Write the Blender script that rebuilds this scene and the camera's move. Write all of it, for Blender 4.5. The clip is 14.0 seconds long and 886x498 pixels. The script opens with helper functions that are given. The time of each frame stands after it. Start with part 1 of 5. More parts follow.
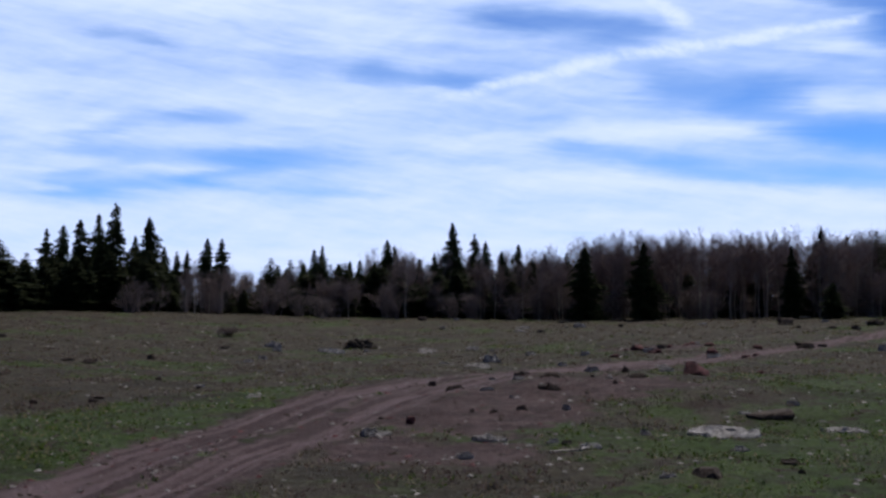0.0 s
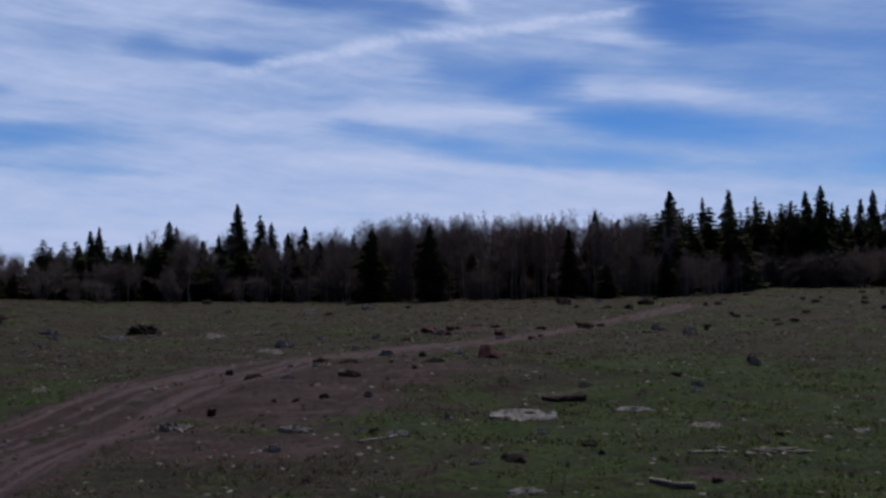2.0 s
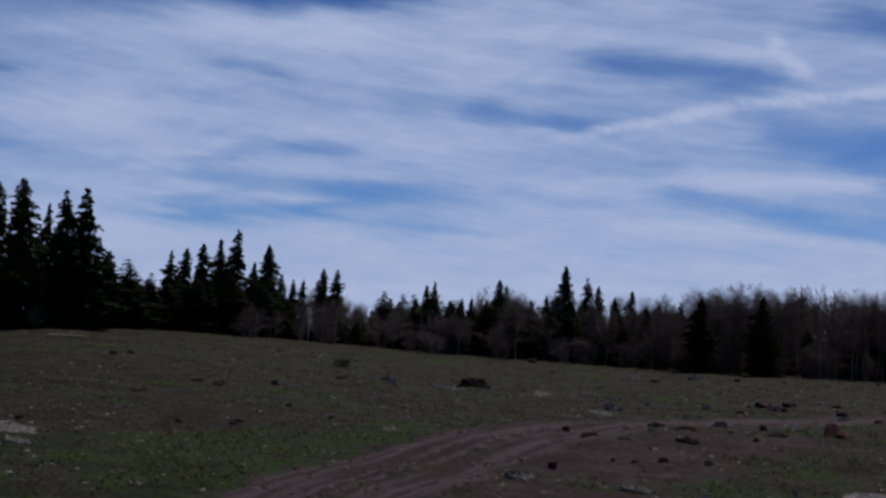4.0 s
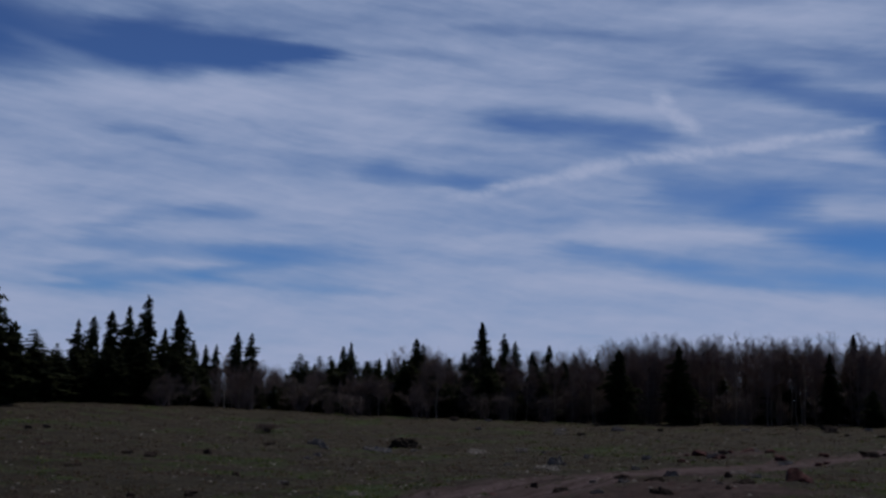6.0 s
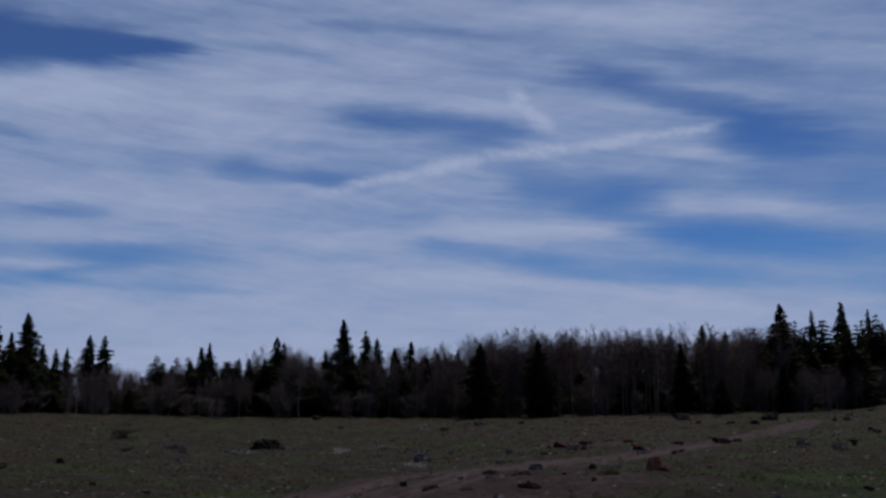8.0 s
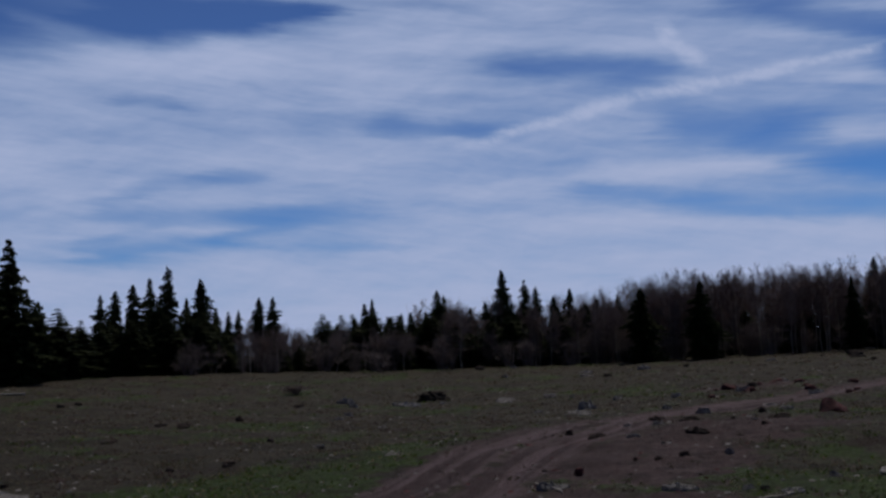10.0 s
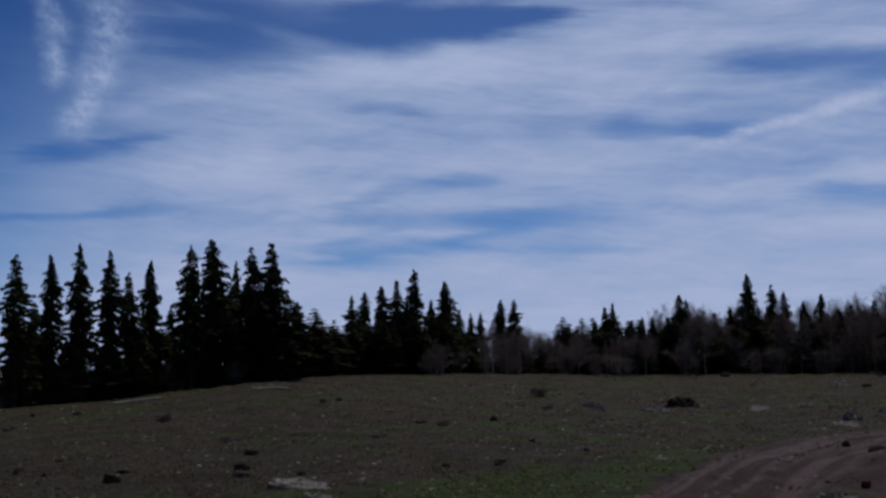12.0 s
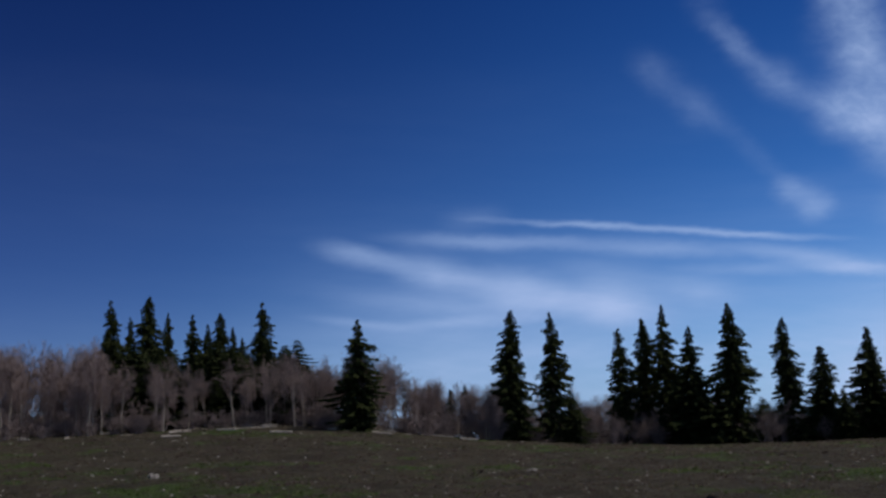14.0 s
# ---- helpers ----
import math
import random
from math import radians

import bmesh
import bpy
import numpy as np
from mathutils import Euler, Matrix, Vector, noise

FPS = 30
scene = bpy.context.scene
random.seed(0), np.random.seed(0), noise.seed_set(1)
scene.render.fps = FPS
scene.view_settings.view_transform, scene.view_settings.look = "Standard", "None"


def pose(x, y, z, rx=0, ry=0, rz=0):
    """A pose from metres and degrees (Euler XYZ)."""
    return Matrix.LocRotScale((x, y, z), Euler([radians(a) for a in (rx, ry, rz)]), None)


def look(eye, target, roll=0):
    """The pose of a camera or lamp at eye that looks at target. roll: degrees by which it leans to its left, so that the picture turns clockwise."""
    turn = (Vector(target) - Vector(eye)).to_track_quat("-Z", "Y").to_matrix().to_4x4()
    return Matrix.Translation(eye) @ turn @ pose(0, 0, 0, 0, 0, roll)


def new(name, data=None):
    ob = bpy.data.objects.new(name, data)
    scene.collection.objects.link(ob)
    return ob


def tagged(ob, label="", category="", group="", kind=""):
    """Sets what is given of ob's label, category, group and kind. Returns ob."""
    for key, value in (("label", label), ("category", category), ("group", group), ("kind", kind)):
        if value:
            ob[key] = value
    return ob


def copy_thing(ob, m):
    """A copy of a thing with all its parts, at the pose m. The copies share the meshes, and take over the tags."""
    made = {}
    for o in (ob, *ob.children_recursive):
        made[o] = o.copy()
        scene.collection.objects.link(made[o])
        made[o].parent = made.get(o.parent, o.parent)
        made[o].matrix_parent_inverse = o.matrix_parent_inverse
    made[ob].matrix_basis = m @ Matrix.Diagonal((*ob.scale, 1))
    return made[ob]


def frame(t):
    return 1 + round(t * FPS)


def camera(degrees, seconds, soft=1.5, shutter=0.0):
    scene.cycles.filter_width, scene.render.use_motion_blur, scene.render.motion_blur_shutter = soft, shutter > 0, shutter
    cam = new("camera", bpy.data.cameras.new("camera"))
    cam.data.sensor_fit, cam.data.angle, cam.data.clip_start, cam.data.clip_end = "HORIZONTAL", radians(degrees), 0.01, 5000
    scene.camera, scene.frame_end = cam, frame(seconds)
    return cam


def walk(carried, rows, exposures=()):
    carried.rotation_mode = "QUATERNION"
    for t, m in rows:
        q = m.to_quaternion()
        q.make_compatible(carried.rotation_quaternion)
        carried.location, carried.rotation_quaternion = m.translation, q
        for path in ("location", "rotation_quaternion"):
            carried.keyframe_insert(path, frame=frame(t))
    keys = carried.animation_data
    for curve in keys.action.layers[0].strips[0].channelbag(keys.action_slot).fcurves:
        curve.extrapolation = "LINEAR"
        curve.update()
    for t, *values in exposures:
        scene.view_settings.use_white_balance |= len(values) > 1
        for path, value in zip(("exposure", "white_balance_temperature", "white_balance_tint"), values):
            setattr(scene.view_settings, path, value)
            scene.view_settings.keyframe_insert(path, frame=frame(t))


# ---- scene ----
cam = camera(44.3, 14.0, soft=2.8)


def stand(x, y, z, yaw, pitch, roll):
    """A camera pose: heading to the left of +y, tilt and lean in degrees."""
    return pose(x, y, z, 90 + pitch, 0, yaw) @ pose(0, 0, 0, 0, 0, roll)


PATH = [
    (0, 0.070, 0.657, 1.429, 0.81, 2.66, 0.25),
    (0.1, 0.039, 0.720, 1.420, -3.60, 2.66, -1.21),
    (0.2, -0.007, 0.743, 1.443, -9.16, 2.54, -1.78),
    (0.3, -0.071, 0.730, 1.439, -12.05, 2.28, -3.08),
    (0.5, -0.130, 0.757, 1.472, -15.01, 1.28, -2.64),
    (0.7, -0.132, 0.722, 1.487, -15.23, 0.96, -2.54),
    (1, -0.132, 0.723, 1.501, -14.56, 0.90, -2.08),
    (1.2, -0.123, 0.695, 1.498, -14.11, 1.53, -1.66),
    (1.5, -0.147, 0.674, 1.523, -13.01, 1.66, -1.56),
    (2, -0.166, 0.708, 1.515, -10.59, 1.65, -0.13),
    (2.5, -0.193, 0.677, 1.516, -6.54, 1.94, 0.42),
    (3, -0.170, 0.747, 1.489, -6.53, 2.15, 1.30),
    (3.2, -0.250, 0.779, 1.482, -4.18, 2.96, -0.26),
    (3.5, -0.300, 0.672, 1.470, 0.80, 6.52, 0.01),
    (3.7, -0.322, 0.698, 1.422, 4.48, 5.73, 1.17),
    (4, -0.461, 0.555, 1.438, 6.40, 4.53, 3.69),
    (4.2, -0.582, 0.615, 1.447, 3.81, 6.36, 4.27),
    (6.3, -1.330, 0.948, 1.359, 0.57, 8.57, 0.70),
    (6.5, -1.317, 1.054, 1.407, -1.16, 9.71, 0.68),
    (7, -1.366, 0.965, 1.407, -5.34, 9.21, -0.64),
    (7.2, -1.457, 0.973, 1.405, -6.29, 9.07, -0.14),
    (9.3, -1.318, 0.925, 1.413, -3.69, 5.58, -1.35),
    (9.5, -1.436, 0.943, 1.448, -2.23, 5.51, -1.45),
    (9.8, -1.420, 0.963, 1.454, 0.11, 5.37, -2.32),
    (10, -1.409, 0.930, 1.454, 2.08, 5.28, -2.45),
    (10.5, -1.390, 0.967, 1.442, 2.94, 5.70, -3.45),
    (11, -1.447, 1.024, 1.453, 3.27, 5.48, -1.64),
    (11.5, -1.715, 0.897, 1.461, 2.49, 6.17, -2.26),
    (11.8, -1.860, 0.662, 1.461, 10.01, 5.99, -1.93),
    (12, -1.873, 0.519, 1.480, 14.28, 5.80, -1.21),
    (12.2, -1.893, 0.430, 1.500, 20.78, 5.60, -1.24),
    (12.3, -1.828, 0.357, 1.536, 24.94, 5.63, -2.14),
    (12.5, -1.664, 0.272, 1.591, 30.54, 8.05, -2.56),
    (12.7, -1.545, 0.285, 1.592, 31.29, 8.63, -4.03),
    (13, -1.516, 0.191, 1.651, 35.61, 8.07, -3.75),
    (13.3, -1.370, 0.180, 1.689, 42.23, 8.27, -3.45),
    (13.5, -1.225, 0.070, 1.648, 49.49, 8.39, -2.58),
    (13.6, -1.195, 0.056, 1.630, 53.31, 8.40, -2.74),
    (13.8, -1.034, 0.085, 1.633, 61.72, 8.34, -2.51),
    (14, -0.976, -0.023, 1.648, 69.25, 8.19, -2.43),
]
EXPOSURES = [(0.0, 0.68), (0.3, 0.56), (0.7, 0.34), (1.2, 0.14), (3.4, -0.05), (4.2, -0.25), (6.3, -0.54), (7.2, -0.54), (9.3, -0.36), (12.4, -0.27), (13.3, -0.02), (14.0, 0.24)]
walk(cam, [(row[0], stand(*row[1:])) for row in PATH], EXPOSURES)

# ---- sky and sun ----
SUN_AZ, SUN_EL = 25.0, 54.0    # heading clockwise from +y, height

# streaks of the ice cloud: weight, then points of heading, height and half width in degrees
CLOUD_REACHES = [
    (-0.2, (0.7, 12.3, 2.68), (-8.9, 11.7, 3.57), (-18.1, 10.1, 3.27)),
    (-0.26, (-15.8, 8.8, 2.68), (-25.5, 8.4, 3.57)),
    (-0.18, (21.6, 6.3, 1.49), (14.2, 6.6, 1.79), (6.2, 6.1, 1.19)),
    (-0.2, (-11.5, 16.8, 2.08), (-25.9, 15.1, 3.27)),
    (-0.25, (19.7, 18.1, 2.38), (8.7, 18.6, 1.49)),
    (-0.22, (29, 16.9, 2.38), (19, 17.6, 2.38), (8.5, 17.3, 1.49)),
    (-0.12, (-20.6, 11.3, 3.27), (-38.6, 8.6, 4.46)),
    (0.1, (51.4, 9.6, 1.79), (43.1, 9, 2.08)),
]
CLOUD_WISPS = [
    (0.45, (58.5, 17.6, 0.82), (56.4, 15.6, 0.89), (54.5, 13.8, 0.75)),
    (0.25, (54.5, 13.8, 0.48), (51.3, 10.3, 0.48)),
    (0.22, (51.2, 10.1, 0.75), (49.4, 8.9, 0.89)),
    (0.75, (54.5, 18.9, 0.62), (52.3, 16.2, 0.75), (49.9, 14.5, 0.96), (47.3, 12.9, 1.16), (45.6, 10.9, 1.37)),
    (0.62, (47.7, 22.3, 1.44), (47.3, 17.5, 1.51), (46.3, 14.8, 1.57), (44.6, 12.6, 1.78), (44, 9.9, 1.85), (44.1, 7, 2.05)),
]
CLOUD_CURLS = [
    (0.3, (44.5, 12.9, 0.68), (44, 11.4, 0.82), (43.4, 9.6, 0.68)),
    (0.55, (40.7, 20.7, 0.75), (42.1, 18.3, 0.55), (42.8, 16.3, 0.55), (43.1, 14, 0.82), (41.6, 12.4, 1.03), (39.5, 11.8, 1.23), (38, 12.9, 1.03)),
    (0.25, (40.6, 17.9, 2.4), (39.6, 14.3, 2.05)),
    (0.3, (55.5, 21.4, 1.37), (54, 19.2, 1.03)),
    (0.5, (47.8, 20, 1.71), (47.4, 15.6, 1.88), (46.6, 12.5, 2.05)),
]
CLOUD_COTTON = [
    (0.85, (36, 21, 1.03), (34.6, 17.8, 1.03), (34, 15.7, 0.89), (34.2, 14, 0.55)),
    (0.75, (32.7, 20.6, 1.64), (31.3, 17.9, 1.51), (31.6, 15.5, 1.23), (32.6, 13.3, 1.03), (33.5, 11.4, 1.03)),
]
OLD_TRAIL = [
    (0.5, (0.5, 10.7, 0.34), (-3.8, 11.6, 0.55), (-8.9, 12.7, 0.55), (-13.4, 13, 0.48)),
    (0.5, (-13.4, 13, 0.44), (-17.7, 13.5, 0.44), (-21.6, 13.8, 0.27)),
    (0.45, (-10, 16.1, 0.55), (-10.8, 14.8, 0.62), (-11.9, 14, 0.68)),
]
CLOUD_TRAILS = [
    (0.85, (66, 9.5, 0.17), (56.9, 8.5, 0.21), (50, 7.5, 0.17)),
    (0.3, (68.7, 9.7, 0.48), (66.3, 9.8, 0.62)),
    (0.6, (71.2, 8.8, 0.34), (62.8, 8.1, 0.41), (53, 7.2, 0.44), (47.1, 5.7, 0.41)),
    (0.75, (75.8, 8.5, 0.34), (71.8, 7.5, 0.68), (67.4, 6.3, 0.89), (63, 5.2, 0.96), (58.3, 4.3, 0.82)),
    (0.3, (73.7, 5.8, 0.48), (65.9, 4.9, 0.68)),
    (0.3, (76, 4.8, 0.21), (71.9, 4.2, 0.27), (65.4, 4.3, 0.27)),
    (0.35, (62.9, 6.7, 0.55), (57.7, 5.8, 0.89), (54.3, 5, 0.82)),
    (0.4, (51.9, 10.3, 0.41), (50.3, 9.7, 0.75), (49.6, 8.5, 0.62)),
    (0.35, (56.3, 6.5, 0.27), (50.3, 6, 0.34), (46.2, 5.6, 0.21)),
    (0.4, (28.3, 18.1, 0.21), (25, 17.5, 0.34), (20.8, 16.5, 0.21)),
]
CLOUD_SLOTS = [
    (-0.85, (19.1, 17.6, 1.64), (14.9, 17.7, 1.23), (10.7, 17.7, 0.62), (8, 17.7, 0.21)),
    (-0.75, (28.4, 16.6, 1.71), (20.5, 17.1, 1.44), (14.6, 17.3, 1.03), (9, 17.5, 0.48)),
    (-0.75, (-1.1, 14.7, 0.34), (-6, 14.3, 0.89), (-10.7, 13.6, 0.48)),
    (-0.8, (6.1, 12, 0.41), (2.6, 11.7, 0.86), (-2, 11.3, 0.27)),
    (-0.3, (10.5, 11.9, 0.48), (6.1, 11.9, 0.55)),
    (-0.35, (4.3, 13.3, 0.34), (-0.5, 13.1, 0.38)),
    (-0.65, (-9.2, 11.2, 0.48), (-12.7, 10.7, 1.16), (-17, 10.1, 0.62)),
    (-0.35, (6.1, 18.1, 0.31), (0, 17.9, 0.31)),
    (-0.3, (20.1, 13.2, 0.24), (16.9, 13.3, 0.31), (14.2, 12.7, 0.24)),
]
CLOUD_SLOTS_LOW = [
    (-0.65, (-4.3, 8.1, 0.27), (-8.7, 7.6, 0.68), (-14.5, 6.4, 0.75), (-20.6, 5.9, 0.48)),
    (-0.45, (20.1, 7.3, 0.48), (14.7, 7.4, 0.41), (9.1, 7.5, 0.51), (4.7, 7.4, 0.27)),
    (-0.5, (20.5, 5.5, 0.62), (17.4, 6, 0.51), (14.7, 6.2, 0.34), (10.8, 5.7, 0.34)),
    (-0.35, (9.1, 5.6, 0.31), (4.7, 5.4, 0.24)),
    (-0.3, (16.1, 9.4, 0.34), (11.4, 9.6, 0.31)),
    (-0.5, (-17.5, 8.7, 0.75), (-24.6, 7.6, 1.03)),
    (-0.35, (-16.2, 12.5, 0.34), (-20.4, 11.7, 0.44), (-24.8, 10.7, 0.48)),
]
CLOUD_SLOTS_EAST = [
    (-0.7, (-21.3, 12.8, 0.82), (-25.8, 13, 1.78)),
    (-0.35, (-12.7, 16.8, 0.62), (-17.8, 15.5, 0.82), (-25, 13.6, 0.96)),
    (-0.45, (-22.2, 13.1, 1.03), (-30.8, 12.2, 1.44), (-38.7, 10.9, 1.54)),
    (-0.4, (-25, 10.7, 0.68), (-30.7, 9.7, 1.23), (-38.5, 7.8, 2.05)),
    (-0.5, (-16, 8.6, 0.34), (-22, 8, 0.62), (-30.5, 6.9, 1.09), (-38.4, 5.6, 1.44)),
    (-0.35, (-18.9, 6.1, 0.48), (-24.8, 5.7, 0.55), (-31.8, 5.4, 0.62), (-38.4, 5.1, 0.75)),
    (-0.45, (-13, 17.3, 0.48), (-18, 15.8, 0.68), (-23.6, 13.6, 0.89)),
    (-0.3, (-16.6, 17.9, 0.55), (-23.8, 16.1, 0.62)),
    (-0.35, (1.8, 19.3, 0.24), (-2.9, 19.3, 0.38), (-7.8, 18.9, 0.27)),
]
CLOUD_GLEAMS = [
    (0.28, (-17.3, 10.3, 0.55), (-21.5, 9.8, 0.89), (-27.5, 8.9, 0.48)),
    (0.24, (-6.3, 8.9, 0.48), (-14.9, 8.6, 0.51)),
    (0.24, (-17.7, 13, 0.68), (-23.6, 11.1, 0.34)),
    (0.2, (20.2, 14.6, 1.16), (14.8, 15.3, 1.37), (9, 15.8, 1.23), (2.5, 15.5, 1.03)),
    (0.24, (-3.6, 6.3, 0.41), (-11.6, 6, 0.55), (-20.6, 5.4, 0.48)),
    (0.24, (0.8, 8.3, 0.27), (-5.8, 8.7, 0.41), (-11.7, 8.8, 0.51), (-15.8, 8.7, 0.27)),
    (0.24, (16.9, 6.5, 0.38), (13.1, 6.8, 0.27)),
    (0.35, (-17.8, 10, 0.34), (-20.3, 9.5, 0.62), (-24.7, 9.4, 0.62)),
    (0.24, (-14.9, 15.3, 0.38), (-19.4, 14.3, 0.34)),
    (0.24, (-9.1, 20.3, 0.68), (-15.2, 19.2, 0.89), (-21.1, 19.2, 0.68)),
]
CLOUD_SHEET = [
    (-0.6, (34.8, 10.4, 0.48), (32, 10.8, 0.51), (28.7, 11.6, 0.21)),
    (-0.45, (41.9, 6.9, 0.21), (35.5, 7.4, 0.27), (28.2, 8.1, 0.17)),
    (-0.35, (20.3, 7.7, 0.48), (16.7, 9, 0.41), (11.1, 9.5, 0.27)),
    (-0.55, (22.5, 5.1, 0.55), (17, 5.5, 0.58), (8.2, 7.6, 0.89)),
    (0.5, (21.9, 5.4, 0.27), (17.2, 6, 0.34), (12.7, 6.6, 0.34)),
    (-0.2, (17.8, 13.1, 0.27), (7.7, 12.4, 0.31)),
    (0.25, (32.3, 12.6, 0.48), (26.7, 14, 0.75), (19.2, 14.9, 1.03), (11.9, 15.3, 1.23)),
    (0.25, (37.2, 8.3, 0.68), (30, 9.5, 1.03), (22.4, 10.3, 1.23)),
    (0.3, (24.9, 19.4, 0.55), (7.1, 18.2, 0.75)),
    (0.25, (41.9, 9, 1.03), (38.4, 7.5, 1.03)),
]


world = bpy.data.worlds.new("spring_sky")
scene.world = world
world.use_nodes = True
wt = world.node_tree
wt.nodes.clear()


def wnode(kind, **props):
    n = wt.nodes.new(kind)
    for key, value in props.items():
        if key == "operation":
            n.operation = value
        elif key == "vector_type":
            n.vector_type = value
    return n


def plug(socket, value):
    """Link a socket or set a plain value."""
    if isinstance(value, bpy.types.NodeSocket):
        socket.id_data.links.new(value, socket)
    else:
        socket.default_value = value


def wmath(op, a, b=0.0, c=0.0, clamp=False):
    n = wt.nodes.new("ShaderNodeMath")
    n.operation, n.use_clamp = op, clamp
    for s, v in zip(n.inputs, (a, b, c)):
        plug(s, v)
    return n.outputs[0]


def wrange(value, a, b, lo, hi, smooth=True):
    n = wt.nodes.new("ShaderNodeMapRange")
    n.interpolation_type = "SMOOTHSTEP" if smooth else "LINEAR"
    for s, v in zip(n.inputs, (value, a, b, lo, hi)):
        plug(s, v)
    return n.outputs[0]


def wnoise(vector, scale, detail, rough=0.55, distort=0.0):
    n = wt.nodes.new("ShaderNodeTexNoise")
    plug(n.inputs["Vector"], vector)
    n.inputs["Scale"].default_value, n.inputs["Detail"].default_value = scale, detail
    n.inputs["Roughness"].default_value, n.inputs["Distortion"].default_value = rough, distort
    return n


def wcombine(x, y, z=0.0):
    n = wt.nodes.new("ShaderNodeCombineXYZ")
    for s, v in zip(n.inputs, (x, y, z)):
        plug(s, v)
    return n.outputs[0]


def wplace(vector, loc, rot, scale):
    n = wt.nodes.new("ShaderNodeMapping")
    n.vector_type = "TEXTURE"
    plug(n.inputs["Vector"], vector)
    n.inputs["Location"].default_value = loc
    n.inputs["Rotation"].default_value = rot
    n.inputs["Scale"].default_value = scale
    return n.outputs[0]


def build_sky():
    coord = wt.nodes.new("ShaderNodeTexCoord")
    sep = wt.nodes.new("ShaderNodeSeparateXYZ")
    plug(sep.inputs[0], coord.outputs["Generated"])
    x, y, z = sep.outputs
    az = wmath("MULTIPLY", wmath("ARCTAN2", wmath("MULTIPLY", x, -1.0), y), 180 / math.pi)
    el = wmath("MULTIPLY", wmath("ARCSINE", z), 180 / math.pi)
    flat = wcombine(az, el)
    # the drift of the ice cloud: slow and quick warps of heading and height
    wa, we = az, el
    for scale, shift, detail in (((14.0, 6.0, 1), (5.0, 1.8), 2), ((3.2, 1.3, 1), (1.3, 0.4), 3)):
        warp = wnoise(wplace(flat, (0, 0, 0), (0, 0, 0), scale), 1.0, detail, 0.5)
        part_of = wt.nodes.new("ShaderNodeSeparateXYZ")
        plug(part_of.inputs[0], warp.outputs["Color"])
        calm = wrange(az, 44, 56, 1.0, 0.35)
        wa = wmath("ADD", wa, wmath("MULTIPLY", calm, wmath("MULTIPLY", wmath("SUBTRACT", part_of.outputs[0], 0.5), shift[0])))
        we = wmath("ADD", we, wmath("MULTIPLY", calm, wmath("MULTIPLY", wmath("SUBTRACT", part_of.outputs[1], 0.5), shift[1])))
    warped = wcombine(wa, we)
    # a finer, weaker drift that frays the single streaks
    la, le = az, el
    for scale, shift, detail in (((4.0, 2.2, 1), (1.0, 0.5), 2), ((0.9, 0.5, 1), (0.5, 0.22), 3)):
        fray = wnoise(wplace(flat, (7, 3, 0), (0, 0, 0), scale), 1.0, detail, 0.55)
        part_of = wt.nodes.new("ShaderNodeSeparateXYZ")
        plug(part_of.inputs[0], fray.outputs["Color"])
        la = wmath("ADD", la, wmath("MULTIPLY", wmath("SUBTRACT", part_of.outputs[0], 0.5), shift[0]))
        le = wmath("ADD", le, wmath("MULTIPLY", wmath("SUBTRACT", part_of.outputs[1], 0.5), shift[1]))
    # drawn out along the wind: the ends of the longer streaks run into thin fibres
    comb = wnoise(wplace(flat, (2, 9, 0), (0, 0, radians(3)), (15.0, 1.1, 1)), 1.0, 4, 0.6).outputs[0]
    lank = wmath("ADD", la, wmath("MULTIPLY", wmath("SUBTRACT", comb, 0.5), 8.0))
    edge = wmath("ADD", az, wmath("MULTIPLY", wmath("SUBTRACT", el, 8.0), 0.9))
    total = wrange(edge, 49, 24, -0.27, 0.7)
    total = wmath("ADD", total, wrange(az, -16, -34, 0.0, -0.16))
    # cloud thinned over the unseen sky to lower the light on the ground
    total = wmath("MULTIPLY", total, wrange(az, -75, -45, 0.25, 1.0))
    total = wmath("ADD", total, wmath("SUBTRACT", wrange(el, 8.0, 0.5, 0.0, 0.26), wrange(el, 15.0, 22.0, 0.0, 0.14)))
    low_west = wmath("MULTIPLY", wrange(el, 13.0, 2.0, 0.0, 0.43), wmath("MULTIPLY", wrange(az, 36, 46, 0.0, 1.0), wrange(az, 84, 68, 0.0, 1.0)))
    total = wmath("ADD", total, low_west)

    def streaks(rows, soft=1.3, strength=0.72, heading=la):
        nonlocal total
        for weight, *points in rows:
            for (a0, e0, w0), (a1, e1, w1) in zip(points, points[1:]):
                length = math.hypot(a1 - a0, e1 - e0) * (0.62 if len(points) > 2 else 0.75)
                turn = math.atan2(e1 - e0, a1 - a0)
                p = wplace(wcombine(heading, le, total), ((a0 + a1) / 2, (e0 + e1) / 2, 0), (0, 0, turn), (length, (w0 + w1) / 2 * soft, 1e6))
                n = wt.nodes.new("ShaderNodeVectorMath")
                n.operation = "LENGTH"
                plug(n.inputs[0], p)
                total = wmath("ADD", total, wrange(n.outputs["Value"], 1.45, 0.0, 0.0, weight * strength))

    streaks(CLOUD_REACHES, 1.0, 1.0, lank)
    for rows in (CLOUD_SLOTS, CLOUD_SLOTS_LOW, CLOUD_SLOTS_EAST, CLOUD_GLEAMS, CLOUD_SHEET):
        streaks(rows, 1.25, 0.68, lank)
    streaks(CLOUD_TRAILS, 1.25, 0.6)
    # dappled ice: small puffs along the old trail and the falling wisps
    puff = wnoise(wplace(flat, (0, 0, 0), (0, 0, radians(20)), (0.7, 0.5, 1)), 1.0, 4, 0.6, 0.4).outputs[0]
    even, total = total, 0.0
